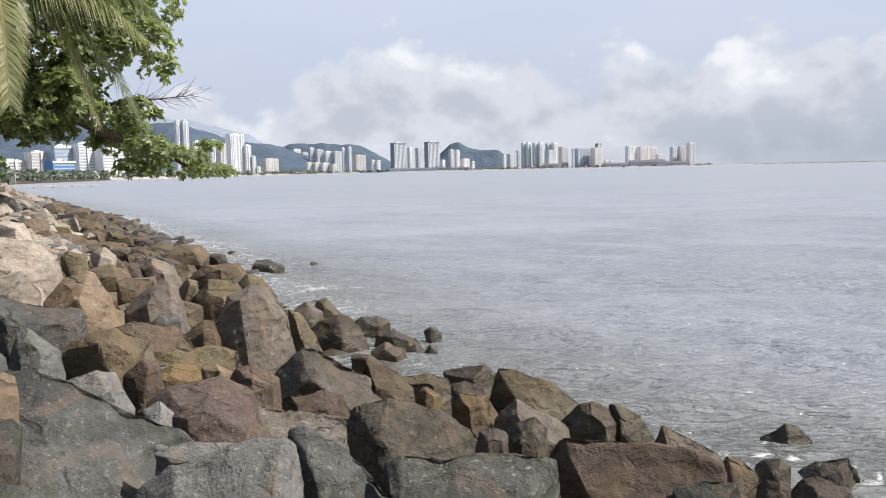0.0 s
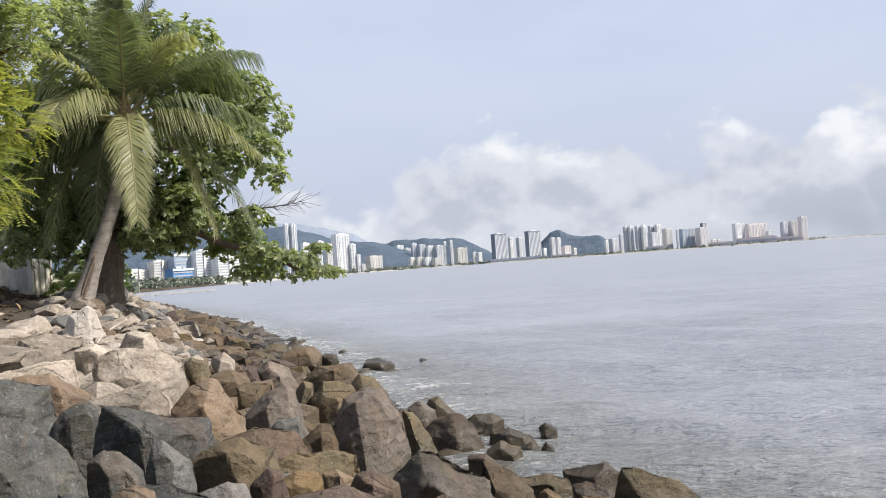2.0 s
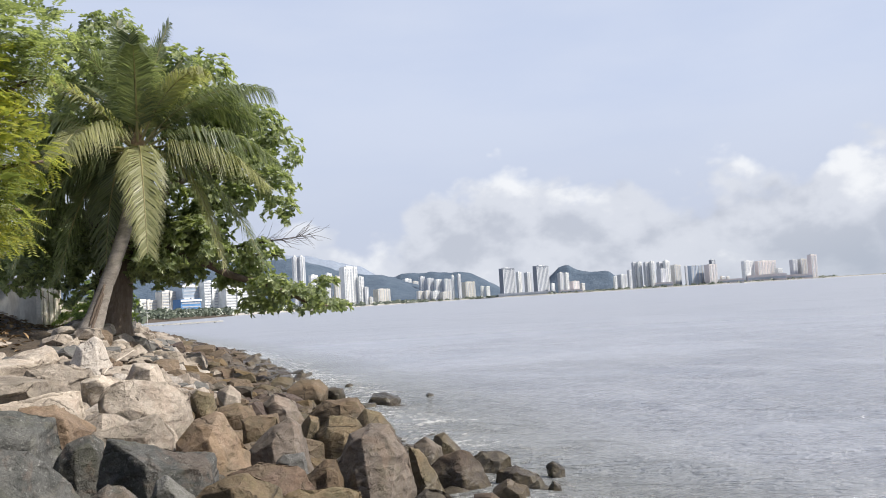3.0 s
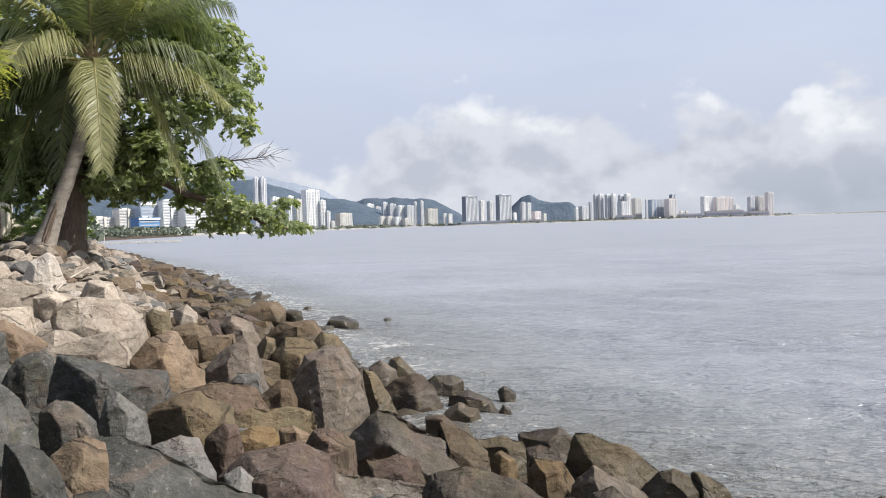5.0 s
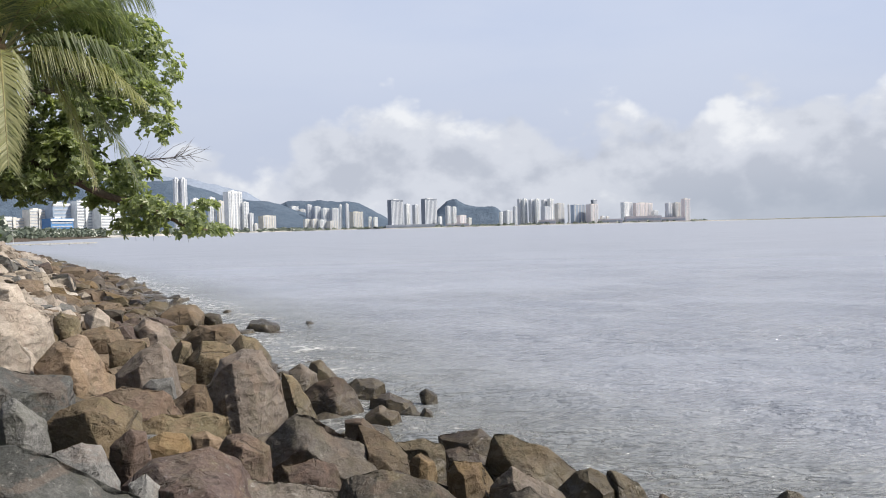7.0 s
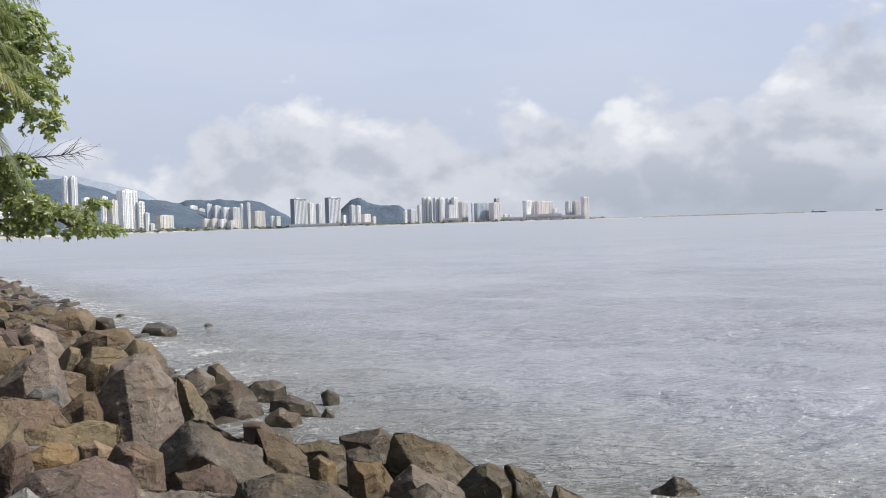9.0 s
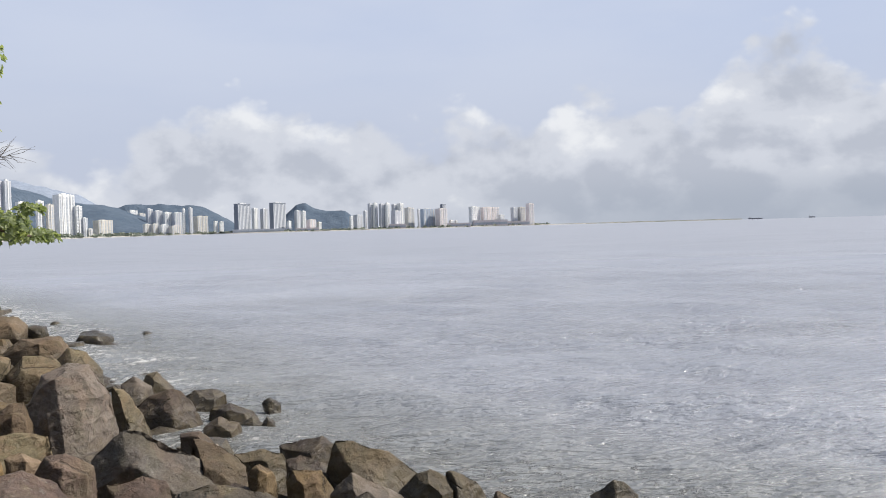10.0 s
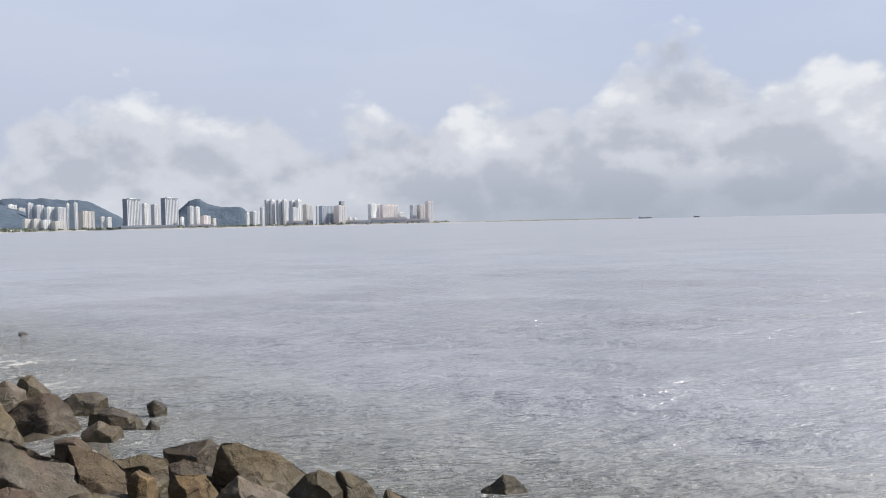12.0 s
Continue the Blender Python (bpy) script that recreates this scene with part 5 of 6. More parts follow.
def pinnate(tree, x, y, z, rx, rz, mat, seed):
    """A bough of feathery compound leaves: stalks with two rows of leaflets."""
    rng = random.Random(seed)
    verts, faces = [], []
    c = Vector((x, y, z)) - tree.location
    for _ in range(int(230 * (rx * rz * 1.2 + rx * rx) + 14)):
        d = Vector((rng.gauss(0, 1), rng.gauss(0, 1), rng.gauss(0, 1))).normalized()
        r = rng.uniform(0.35, 1.0) ** 0.6 * (1 + 0.5 * noise.noise(d * 2.1 + Vector((seed, 0, 0))))
        p = c + Vector((d.x * rx * r, d.y * rx * r, d.z * rz * r))
        way = (d * 0.8 + Vector((rng.gauss(0, 0.5), rng.gauss(0, 0.5), rng.uniform(-0.4, 0.2)))).normalized()
        side = way.cross(Vector((0, 0, 1))).normalized()
        long = rng.uniform(0.18, 0.32)
        for k in range(7):
            q = p + way * long * (k + 1) / 7 - Vector((0, 0, 0.06)) * ((k + 1) / 7) ** 2
            for s in (-1, 1):
                out = (side * s + way * 0.45 + Vector((0, 0, -0.1))).normalized() * rng.uniform(0.07, 0.11)
                w = way * 0.02
                o = len(verts)
                verts += [q, q + out * 0.5 + w, q + out, q + out * 0.5 - w]
                faces.append((o, o + 1, o + 2, o + 3))
    tagged(part("bough", mesh_of("bough", verts, faces, mat), tree), kind="stuff")


def build_yellow_tree():
    tree = thing("feathery_tree", "sunlit yellow-green feathery tree beside the bank", "tree", at=(-9.4, 9.6, 1.55))
    limb(tree, ((-9.4, 9.6, 1.2), (-9.35, 9.65, 3.0), (-9.2, 9.75, 4.7), (-8.8, 9.87, 6.3)), 0.2, 0.07, name="trunk")
    limb(tree, ((-9.2, 9.75, 4.5), (-8.3, 10.2, 4.7), (-7.4, 10.6, 4.9)), 0.07, 0.02)
    limb(tree, ((-9.0, 9.8, 5.4), (-8.2, 10.4, 5.8), (-7.4, 10.5, 6.1)), 0.07, 0.02)
    limb(tree, ((-9.25, 9.7, 4.0), (-8.4, 10.1, 4.1), (-7.6, 10.4, 4.2)), 0.06, 0.02)
    seeds = iter(range(300, 400))

    def b(x, y, z, rx, rz):
        pinnate(tree, x, y, z, rx, rz, LEAF_SUN if z < 6.4 else LEAF, next(seeds))

    b(-8.39, 10.79, 6.11, 0.62, 0.51)
    b(-8.06, 10.88, 6.36, 0.51, 0.46)
    b(-7.80, 10.07, 5.19, 0.62, 0.53)
    b(-7.78, 10.79, 5.09, 0.38, 0.38)
    b(-7.50, 9.62, 4.35, 0.46, 0.41)
    b(-8.15, 10.87, 4.10, 0.33, 0.36)
    b(-7.96, 10.26, 6.68, 0.59, 0.49)
    b(-7.82, 10.92, 7.04, 0.56, 0.30)
    b(-7.87, 9.81, 4.87, 0.57, 0.57)
    b(-8.26, 9.70, 5.84, 0.86, 0.86)
    b(-8.27, 9.63, 4.42, 0.76, 0.76)
    b(-8.84, 10.46, 7.11, 0.82, 0.62)
    b(-7.33, 10.50, 6.43, 0.29, 0.29)
    b(-8.03, 10.13, 3.89, 0.34, 0.34)


build_tree()
build_yellow_tree()
# unseen tree copies, added on the bank behind to dim the stones' sky light
for x, y, z, yaw in ((-4.0, -5.5, 1.6, 100), (2.5, -8.5, 1.6, 40), (-9.5, -1.5, 1.9, 160), (-7.0, -7.5, 1.7, 200), (-2.0, -11.0, 1.6, 300), (-14.0, -4.0, 2.0, 20)):
    copy_thing(bpy.data.objects["broadleaf_tree"], pose(x, y, z, 0, 0, yaw))


# ---- hut, shrubs and litter behind the palm ----
def build_hut():
    hut = thing("hut", "low grey concrete hut with stained walls and sheet roof", "hut", at=(-18.93, 24.94, 2.2))
    hut.rotation_euler = (0, 0, radians(12))
    part("wall", mesh_of("wall", *joined([box(-4.6, 0.9, 0.0, 0.18, -0.4, 1.85), box(-4.6, 0.9, 1.42, 1.6, -0.4, 1.85)]), CONCRETE), hut, "stained grey concrete wall")
    side_wall = part("side_wall", mesh_of("side_wall", *box(0.905, 1.07, 0.0, 1.6, -0.4, 1.6), PALE_WALL), hut, "pale rendered side wall")
    part("roof", mesh_of("roof", *joined([box(-4.8, 0.3, -0.3, 1.8, 1.86, 2.0), box(-4.8, 0.3, -0.32, -0.26, 1.78, 2.04)]), ROOFING), hut, "light sheet roof")
    for k in range(4):
        part("pilaster", mesh_of("pilaster", *box(1.07, 1.12, 0.1 + k * 0.42, 0.2 + k * 0.42, -0.4, 1.5), PALE_WALL), side_wall)
    fence = thing("boundary_wall", "pale weathered boundary wall behind the trees", "wall", at=(-17.6, 27.6, 1.9))
    fence.rotation_euler = (0, 0, radians(35))
    part("panel", mesh_of("panel", *box(-2.0, 0.5, 0.0, 0.15, -0.2, 1.3), PALE_WALL), fence)
    part("coping", mesh_of("coping", *box(-2.05, 0.55, -0.04, 0.19, 1.303, 1.38), CONCRETE), fence)


build_hut()
for k, (x, y, z, r) in enumerate(((-17.3, 26.3, 2.5, 0.8), (-16.4, 25.4, 2.5, 0.7), (-16.9, 26.9, 3.3, 0.9), (-15.8, 26.2, 2.9, 0.9))):
    shrub = thing("shrub", "leafy green shrub in front of the boundary wall", "shrub", "shrubs behind the palm", at=(x, y, 1.9))
    limb(shrub, ((x, y, 1.85), (x + 0.1, y, 2.3), (x, y + 0.1, z)), 0.05, 0.02, name="stem")
    clump(shrub, x, y, z, r, r * 0.8, SHRUB_LEAF, 500 + k, 0.16, 40.0)


def build_litter():
    rng = random.Random(31)
    verts, faces = [], []
    for _ in range(1500):
        x, y = rng.uniform(-22, -11.5), rng.uniform(17.5, 26)
        if float(inland(x, y)) < 8.6:
            continue
        p = Vector((x, y, float(bank(x, y)) + rng.uniform(0.02, 0.09)))
        way = Vector((rng.gauss(0, 1), rng.gauss(0, 1), rng.gauss(0, 0.15))).normalized()
        v, f = leaf_verts(p, way, Vector((0, 0, 1)), rng.uniform(0.14, 0.26), rng.uniform(0.06, 0.12))
        o = len(verts)
        verts += v
        faces += [tuple(i + o for i in q) for q in f]
    thing("leaf_litter", "dry brown leaf litter round the trunks", "leaf litter", kind="stuff", me=mesh_of("leaf_litter", verts, faces, DRY))


build_litter()


def stick(points, r, label):
    v, f = tube(curve(*points, 9), [r * (1 - 0.06 * i) for i in range(9)], 7)
    thing("driftwood", label, "driftwood", me=mesh_of("driftwood", v, f, DEADWOOD, True))


stick(((-9.79, 16.22, 1.67), (-9.75, 16.47, 1.74), (-9.67, 16.76, 1.87)), 0.02, "bleached dead branch lying across pale stones")
stick(((-8.94, 14.39, 1.54), (-8.99, 14.60, 1.62), (-9.01, 14.82, 1.70)), 0.017, "bleached dead stick propped between pale stones")



# ---- far coast: hills, land, towers ----
def build_hill(name, ridge, depth, mat, label, seed):
    """A wooded ridge whose crest passes the given places."""
    ridge = np.array(ridge, float)
    n, rows = 110, 26
    u = np.linspace(0, 1, n)
    s = np.linspace(0, 1, len(ridge))
    cx, cy, cz = (np.interp(u, s, ridge[:, i]) for i in range(3))
    k = np.array([0.25, 0.5, 0.25])
    for _ in range(2):
        cz[1:-1] = np.convolve(cz, k, "valid")
    verts, faces = [], []
    for j in range(rows):
        v = j / (rows - 1) * 2 - 1
        for i in range(n):
            out = Vector((cx[i], cy[i], 0)).normalized()
            fall = (1 - abs(v) ** 1.4)
            rough = noise.fractal(Vector((cx[i] * 0.012, v * 3.0, seed)), 0.8, 2.1, 5)
            z = cz[i] * fall + rough * 7 * min(1, cz[i] / 60) * (0.45 + 0.55 * fall) - 3
            p = Vector((cx[i], cy[i], 0)) + out * v * depth
            verts.append((p.x, p.y, z))
    for j in range(rows - 1):
        for i in range(n - 1):
            a = j * n + i
            faces.append((a, a + 1, a + 1 + n, a + n))
    thing(name, label, "hill", kind="structure", me=mesh_of(name, verts, faces, mat, True))


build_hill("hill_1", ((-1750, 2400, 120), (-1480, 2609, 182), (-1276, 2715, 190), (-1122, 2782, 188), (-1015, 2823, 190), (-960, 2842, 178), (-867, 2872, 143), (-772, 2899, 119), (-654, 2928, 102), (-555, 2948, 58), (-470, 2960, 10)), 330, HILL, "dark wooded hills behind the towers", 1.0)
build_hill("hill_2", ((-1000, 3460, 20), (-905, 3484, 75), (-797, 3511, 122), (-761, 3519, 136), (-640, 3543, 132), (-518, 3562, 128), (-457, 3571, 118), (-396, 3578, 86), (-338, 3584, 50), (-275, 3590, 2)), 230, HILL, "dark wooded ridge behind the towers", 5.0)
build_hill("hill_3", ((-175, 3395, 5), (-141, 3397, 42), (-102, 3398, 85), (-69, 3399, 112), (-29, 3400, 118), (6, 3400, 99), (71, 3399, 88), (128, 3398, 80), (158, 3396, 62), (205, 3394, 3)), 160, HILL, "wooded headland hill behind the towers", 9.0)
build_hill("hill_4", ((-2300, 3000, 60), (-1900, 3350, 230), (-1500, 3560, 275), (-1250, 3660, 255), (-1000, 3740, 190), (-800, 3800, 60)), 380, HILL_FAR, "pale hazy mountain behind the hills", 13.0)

COASTLINE = ((-700, 560), (-330, 760), (-318, 880), (-360, 1150), (-440, 1400), (-450, 1650), (-405, 1840), (-420, 2150), (-470, 2480), (-330, 2560), (-235, 2430), (-60, 2420), (60, 2450),
             (120, 2640), (300, 2730), (520, 2790), (640, 2860), (800, 2910), (900, 2990), (1300, 3330), (1960, 3480))


def build_coast():
    pts = [Vector((x, y, 0)) for x, y in COASTLINE]
    fine = []
    for a, b in zip(pts[:-1], pts[1:]):
        m = max(2, int((b - a).length / 25))
        fine += [a.lerp(b, k / m) for k in range(m)]
    verts, faces, mats = [], [], []
    for i, p in enumerate(fine):
        out = p.normalized()
        back = 420 if i < len(fine) * 0.66 else 40
        wob = 4 * noise.noise(p * 0.02)
        for d, z in ((0, -1), (6 + wob, 0.5), (14 + wob, 2.2), (30, 3.4 + 0.8 * noise.noise(p * 0.05) + (1.0 if i > len(fine) * 0.84 else 0)), (back, 3.5)):
            verts.append(tuple(p + out * d + Vector((0, 0, z))))
    for i in range(len(fine) - 1):
        for j in range(4):
            a = i * 5 + j
            faces.append((a, a + 5, a + 6, a + 1))
            mats.append(1 if j < 2 and i < len(fine) * 0.8 else 0)
    me = mesh_of("coast", verts, faces, [COAST, SAND], True)
    me.polygons.foreach_set("material_index", mats)
    thing("coast", "low far shore with a pale beach strip", "coast", kind="structure", me=me)
    near = []
    for a, b in zip(SHORE[13:-1], SHORE[14:]):
        a, b = Vector((*a, 0)), Vector((*b, 0))
        m = max(2, int((b - a).length / 9))
        near += [a.lerp(b, k / m) + Vector((-14, -2, 0)) for k in range(m)]
    rng = random.Random(77)
    lv, lf = [], []
    for i, p in enumerate(near[4:] + fine):
        if p.x > 860:
            continue
        out = p.normalized()
        for _ in range(5 if p.length < 1500 else 3):
            q = p + out * rng.uniform(16, 60) + Vector((rng.uniform(-12, 12), rng.uniform(-12, 12), 2.0))
            h = rng.uniform(3, 7.5) if p.length > 1500 else rng.uniform(2.5, 6.5)
            w = h * rng.uniform(0.6, 1.3)
            close = p.length < 700
            for _ in range(150 if close else 26):
                d = Vector((rng.gauss(0, 1), rng.gauss(0, 1), abs(rng.gauss(0, 1)))).normalized()
                c = q + Vector((d.x * w, d.y * w, d.z * h * rng.uniform(0.6, 1.05)))
                o = len(lv)
                a = Vector((rng.gauss(0, 1), rng.gauss(0, 1), rng.gauss(0, 1))).normalized()
                b2 = a.orthogonal().normalized()
                s = w * (0.15 if close else 0.42)
                lv += [c + a * s, c + b2 * s, c - a * s, c - b2 * s]
                lf.append((o, o + 1, o + 2, o + 3))
    thing("shore_trees", "green belt of trees along the far shore", "trees", kind="stuff", me=mesh_of("shore_trees", lv, lf, HEDGE))


build_coast()
TOWER_WORDS = {"white": "white", "pale": "cream", "grey": "grey", "tan": "tan", "pink": "pinkish", "blue": "blue glass", "dark": "dark ribbed", "cobalt": "bright blue clad"}


def tower(x, y, w, d, h, yaw, tint, kind):
    """A far block of flats: walls, recessed or banded window strips, roof plant."""
    words = TOWER_WORDS[tint] + (" high-rise block" if h > 45 else " low block") + " with " + {"v": "vertical window strips", "h": "banded balconies", "n": "plain walls"}[kind]
    ob = thing("tower_block", words + " on the far shore", "building", "buildings of the far shore", at=(x, y, 2.0))
    ob.rotation_euler = (0, 0, radians(yaw))
    rng = random.Random(int(abs(x * 3 + y)))
    a, b, h = w / 2, d / 2, h - 2.0
    wall = part("wall", mesh_of("wall", *box(-a, a, -b, b, 0, h), FACADE[tint]), ob)
    strip = STRIP["dark" if tint == "dark" else "light"]
    pale = FACADE["white" if tint in ("white", "grey", "dark") else "pale"]
    if kind == "v":
        n = max(2, int(round(w / (6.0 if tint == "dark" else 6.5))))
        for k in range(n):
            cx = -a + (k + 0.5) * w / n
            ww = w / n * (0.19 if tint == "dark" else rng.uniform(0.16, 0.30))
            part("window_strip", mesh_of("window_strip", *box(cx - ww, cx + ww, -b - 0.35, -b - 0.01, h * 0.03, h * rng.uniform(0.93, 0.975)), strip), wall)
        for k in range(0 if tint == "dark" else max(1, n // 2)):
            cx = -a + (k + 0.5) * w / max(1, n // 2)
            part("pier", mesh_of("pier", *box(cx - 0.9, cx + 0.9, -b - 1.0, -b - 0.36, 0, h + 1.0), pale), wall)
        floors = [box(-a - 0.12, a + 0.12, -b - 0.5, -b - 0.36, z, z + 0.7) for z in np.arange(4, h - 2, 6.5)]
        if floors and tint != "dark":
            tagged(part("balcony_band", mesh_of("balcony_band", *joined(floors), FACADE[tint]), wall), kind="stuff")
    elif kind == "h":
        for z in np.arange(1.6, h - 1.2, 2.9):
            part("balcony", mesh_of("balcony", *box(-a + 0.6, a - 0.6, -b - 0.5, -b - 0.01, z, z + 1.0), strip), wall)
        part("pier", mesh_of("pier", *box(-1.2, 1.2, -b - 1.4, -b - 0.91, 0, h + 0.6), pale), wall)
    else:
        part("window_band", mesh_of("window_band", *joined([box(-a * 0.9, a * 0.9, -b - 0.3, -b - 0.01, z, z + 1.3) for z in np.arange(2.0, max(3.1, h - 1.5), 3.4)]), strip), wall)
        part("cornice", mesh_of("cornice", *box(-a * 1.03, a * 1.03, -b - 0.8, -b - 0.31, h - 2.4, h - 0.4), FACADE["white"]), ob)
    part("roof_plant", mesh_of("roof_plant", *joined([box(-a * 0.45, a * 0.1, -b * 0.5, b * 0.5, h, h + max(1.5, h * 0.03)), box(a * 0.3, a * 0.55, -b * 0.3, b * 0.3, h, h + max(1.0, h * 0.018))]), pale), ob)


def podium(x, y, w, d, h, yaw):
    ob = thing("podium", "long low podium building at the foot of towers", "building", "buildings of the far shore", at=(x, y, 1.5))
    ob.rotation_euler = (0, 0, radians(yaw))
    wall = part("wall", mesh_of("wall", *box(-w / 2, w / 2, -d / 2, d / 2, 0, h - 1.5), FACADE["grey" if w > 150 else "pink"]), ob)
    part("window_band", mesh_of("window_band", *box(-w * 0.48, w * 0.48, -d / 2 - 0.4, -d / 2 - 0.01, (h - 1.5) * 0.3, (h - 1.5) * 0.62), STRIP["light"]), wall)


tower(-443, 783, 28.1, 17.4, 21, 63, "pale", "h")
tower(-422, 795, 19.6, 12.2, 29, 61, "pale", "h")
tower(-403, 804, 22.2, 13.8, 35, 60, "blue", "n")
tower(-382, 759, 23.0, 14.0, 19, 60, "cobalt", "n")
tower(-384, 814, 19.1, 11.8, 37, 58, "white", "h")
tower(-362, 824, 27.5, 17.1, 31, 57, "white", "h")
tower(-567, 1389, 16.8, 10.4, 84, 55, "pale", "v")
tower(-500, 1414, 9.7, 6.0, 97, 52, "grey", "v")
tower(-489, 1418, 10.6, 6.6, 97, 52, "grey", "v")
tower(-533, 1614, 16.0, 9.9, 70, 51, "white", "v")
tower(-504, 1624, 12.0, 7.4, 72, 50, "white", "v")
tower(-488, 1629, 12.0, 7.4, 65, 50, "tan", "v")
tower(-492, 1732, 33.9, 21.0, 88, 49, "white", "v")
tower(-467, 1738, 12.7, 7.9, 65, 48, "white", "h")
tower(-456, 1741, 9.5, 5.9, 41, 48, "grey", "v")
tower(-447, 1744, 8.5, 5.3, 19, 47, "pale", "v")
tower(-447, 1847, 33.5, 20.8, 37, 47, "tan", "v")
tower(-674, 3230, 31.1, 19.3, 97, 45, "white", "v")
tower(-643, 3237, 23.3, 14.5, 85, 44, "pale", "v")
tower(-541, 2849, 18.8, 11.6, 90, 44, "grey", "v")
tower(-515, 2854, 25.6, 15.9, 83, 43, "grey", "v")
tower(-486, 2859, 25.6, 15.9, 77, 43, "white", "v")
tower(-455, 2864, 29.0, 18.0, 76, 42, "grey", "v")
tower(-448, 2966, 8.8, 5.5, 92, 42, "white", "v")
tower(-425, 2970, 12.4, 7.7, 94, 41, "grey", "v")
tower(-493, 2553, 19.9, 12.3, 36, 44, "pale", "v")
tower(-470, 2557, 19.9, 12.3, 36, 43, "pale", "v")
tower(-446, 2561, 23.0, 14.2, 33, 43, "white", "v")
tower(-413, 2567, 33.7, 20.9, 29, 42, "pale", "v")
tower(-353, 2677, 38.1, 23.6, 58, 41, "tan", "v")
tower(-331, 2881, 11.9, 7.4, 44, 40, "white", "n")
tower(-312, 2883, 13.7, 8.5, 42, 39, "white", "n")
tower(-208, 2491, 53.6, 16.0, 88, 52, "dark", "v")
tower(-175, 2534, 16.4, 10.2, 75, 51, "white", "v")
tower(-151, 2596, 21.4, 13.3, 74, 50, "grey", "v")
tower(-105, 2498, 53.6, 16.0, 89, 49, "dark", "v")
tower(-72, 2499, 10.3, 6.4, 34, 49, "white", "n")
tower(-49, 2600, 16.8, 10.4, 67, 48, "grey", "v")
tower(-31, 2640, 14.0, 8.7, 66, 48, "white", "v")
tower(-7, 2500, 26.5, 16.4, 36, 47, "pink", "v")
tower(18, 2600, 12.2, 7.6, 29, 47, "pale", "n")
tower(123, 2697, 11.1, 6.9, 46, 44, "white", "v")
tower(148, 2746, 29.1, 18.1, 51, 44, "grey", "v")
tower(176, 2794, 13.2, 8.2, 65, 43, "grey", "v")
tower(196, 2843, 15.1, 9.4, 91, 43, "grey", "v")
tower(213, 2842, 15.1, 9.4, 92, 43, "white", "v")
tower(236, 2840, 18.5, 11.4, 89, 42, "grey", "v")
tower(255, 2839, 15.1, 9.4, 91, 42, "white", "v")
tower(290, 2936, 19.1, 11.8, 89, 41, "grey", "v")
tower(312, 2933, 20.8, 12.9, 92, 41, "white", "v")
tower(281, 2786, 33.0, 20.4, 62, 41, "grey", "v")
tower(331, 2831, 30.2, 18.7, 73, 40, "pale", "v")
tower(369, 2876, 6.8, 4.2, 69, 40, "grey", "n")
tower(394, 2823, 57.8, 16.0, 67, 39, "blue", "v")
tower(441, 2816, 36.9, 22.9, 67, 38, "pink", "v")
tower(454, 2854, 18.7, 11.6, 83, 38, "dark", "v")
tower(483, 2860, 13.7, 8.5, 26, 37, "pale", "n")
tower(500, 2857, 10.2, 6.3, 24, 37, "pale", "n")
tower(584, 2943, 44.1, 16.0, 74, 36, "white", "v")
tower(648, 2970, 85.0, 16.0, 71, 35, "pink", "v")
tower(691, 2971, 21.5, 13.4, 42, 34, "white", "n")
tower(738, 2959, 23.3, 14.5, 68, 33, "grey", "v")
tower(769, 2972, 27.1, 16.8, 69, 32, "pale", "v")
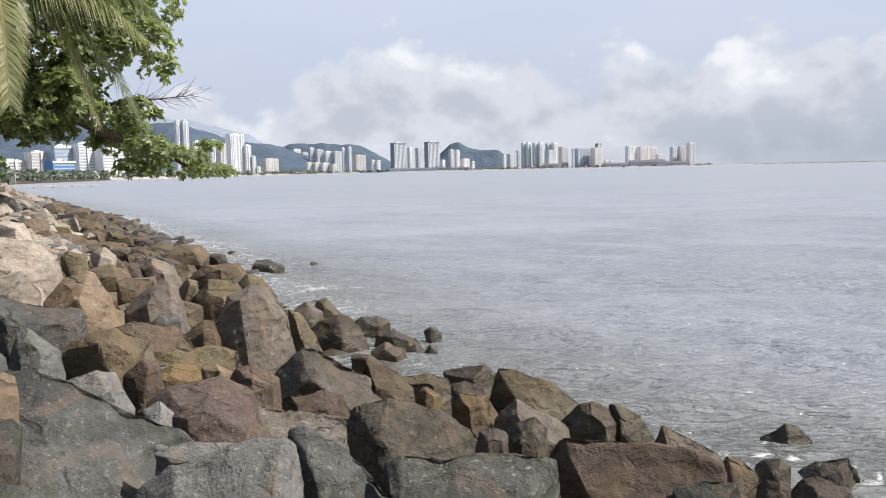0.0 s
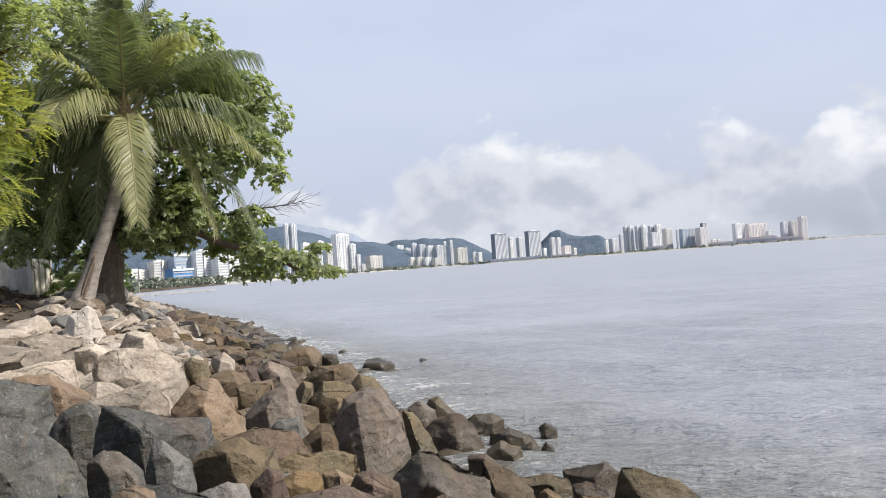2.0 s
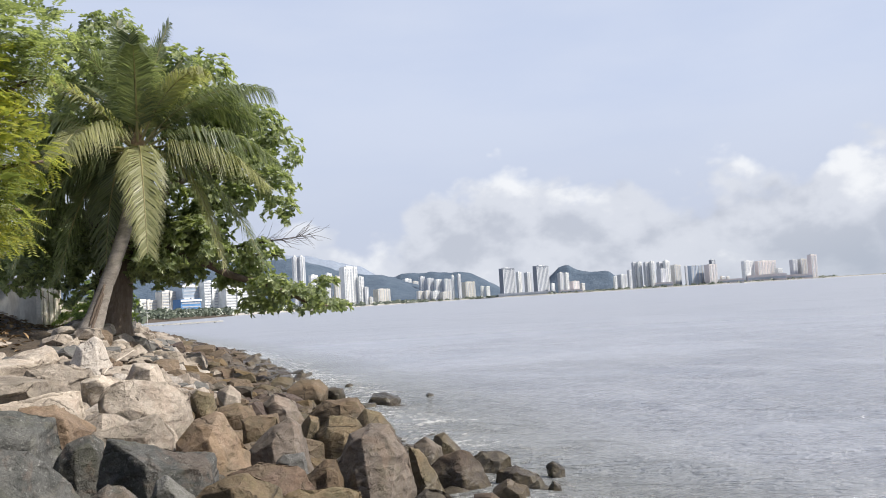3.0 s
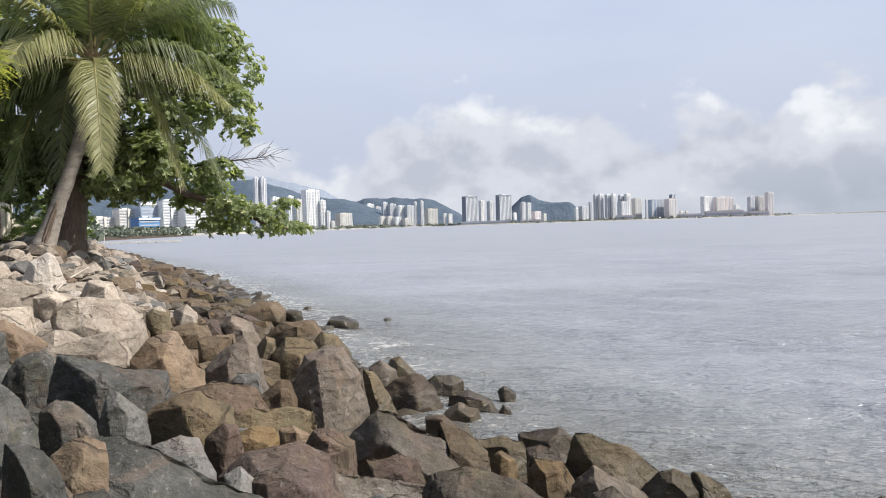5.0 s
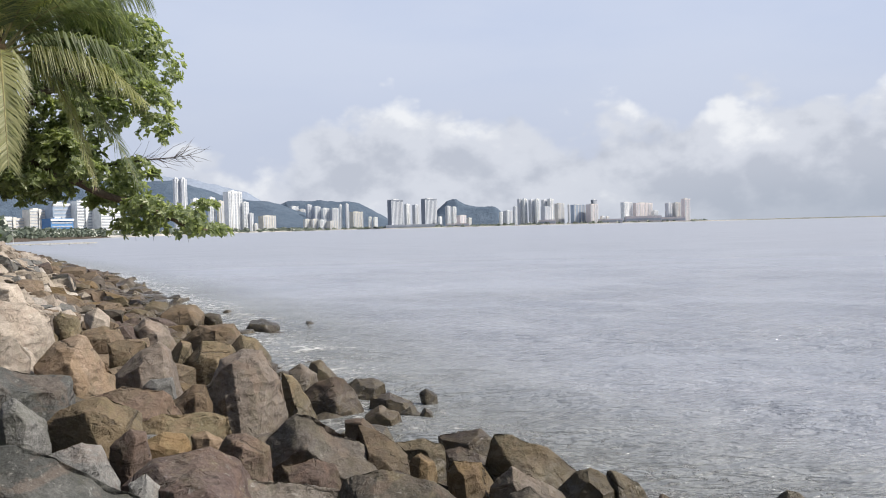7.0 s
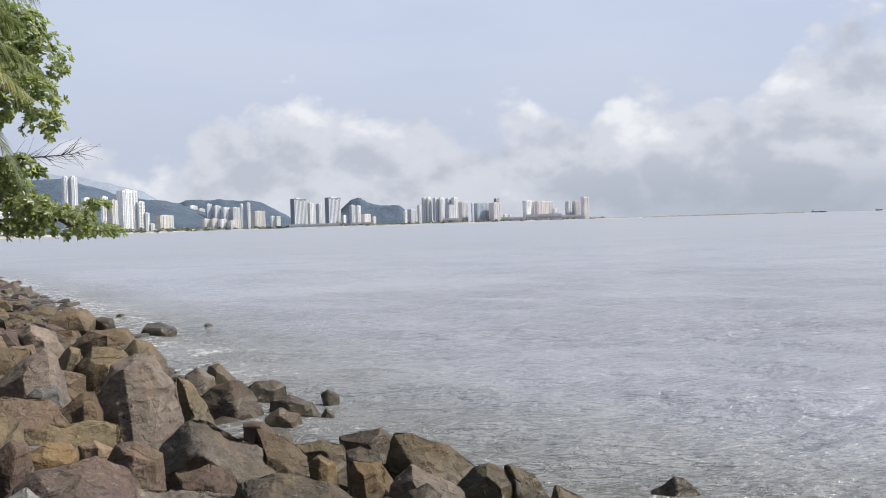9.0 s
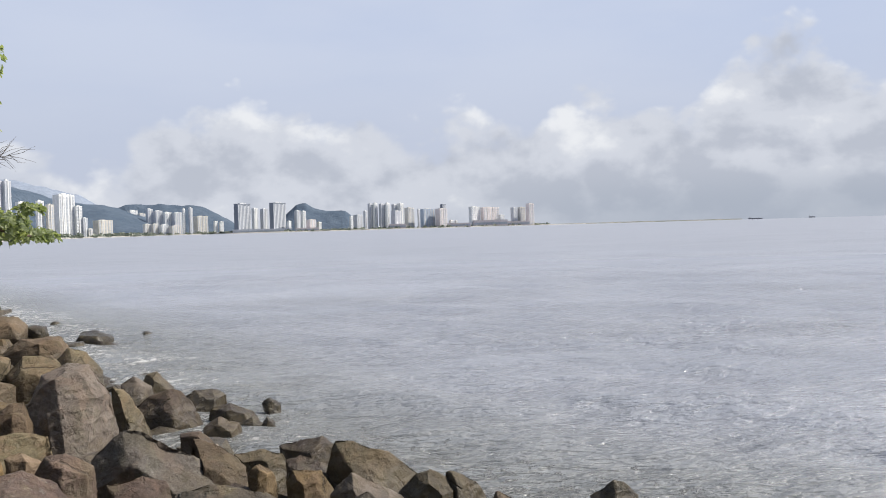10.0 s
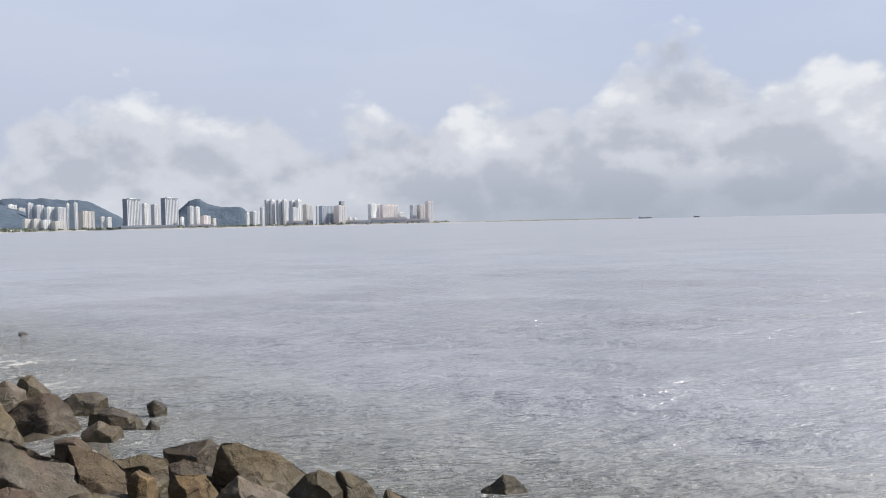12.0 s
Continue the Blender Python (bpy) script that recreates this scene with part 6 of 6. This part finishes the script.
tower(795, 2945, 26.9, 16.7, 81, 32, "pink", "v")
podium(-149, 2466, 171, 30, 12, 3)
podium(637, 2911, 124, 30, 24, -12)
podium(746, 2937, 88, 30, 18, -14)
podium(282, 2766, 58, 30, 18, -6)
podium(-18, 2480, 69, 30, 12, 0)
podium(501, 2826, 89, 30, 16, -10)


def build_jetty():
    jetty = thing("jetty", "low concrete jetty with a white rail over the bay", "jetty", at=(-114.1, 222.3, 0))
    way = math.atan2(5.0, 10.1)
    jetty.rotation_euler = (0, 0, way)
    part("deck", mesh_of("deck", *box(-2, 12, -1.2, 1.2, 0.25, 0.62), CONCRETE), jetty)
    part("walkway", mesh_of("walkway", *box(-26, -2.01, -0.7, 0.7, 0.3, 0.6), CONCRETE), jetty)
    for k in range(8):
        part("pile", mesh_of("pile", *tube([(-24 + k * 4.8, 0, -1.2), (-24 + k * 4.8, 0, 0.3)], [0.2, 0.2], 8), CONCRETE), jetty)
    part("rail", mesh_of("rail", *joined([box(-26, -10, -0.66, -0.60, 1.5, 1.62)] + [box(-26 + i * 2, -25.92 + i * 2, -0.66, -0.60, 0.6, 1.5) for i in range(8)]), PAINT), jetty, "white painted rail")
    for x, h in ((-9.0, 4.2), (-14.5, 4.0)):
        part("lamp_post", mesh_of("lamp_post", *joined([tube([(x, 0, 0.6), (x, 0, h)], [0.07, 0.05], 8), box(x - 0.5, x + 0.5, -0.1, 0.1, h, h + 0.12)]), PAINT), jetty)


build_jetty()


def ship(x, y, yaw, length):
    ob = thing("ship", "far dark cargo ship on the horizon", "ship", "ships on the horizon", at=(x, y, 0))
    ob.rotation_euler = (0, 0, radians(yaw))
    a = length / 2
    v, f = box(-a, a, -6, 6, -1, 5)
    v = [(p[0] * (1.06 if p[2] > 0 else 0.94), p[1], p[2]) for p in v]
    part("hull", mesh_of("hull", v, f, HULL), ob)
    part("bridge", mesh_of("bridge", *box(-a * 0.92, -a * 0.7, -5, 5, 5, 11), PAINT), ob)


ship(2000, 3470, -30, 60)
ship(2190, 3330, -33, 26)
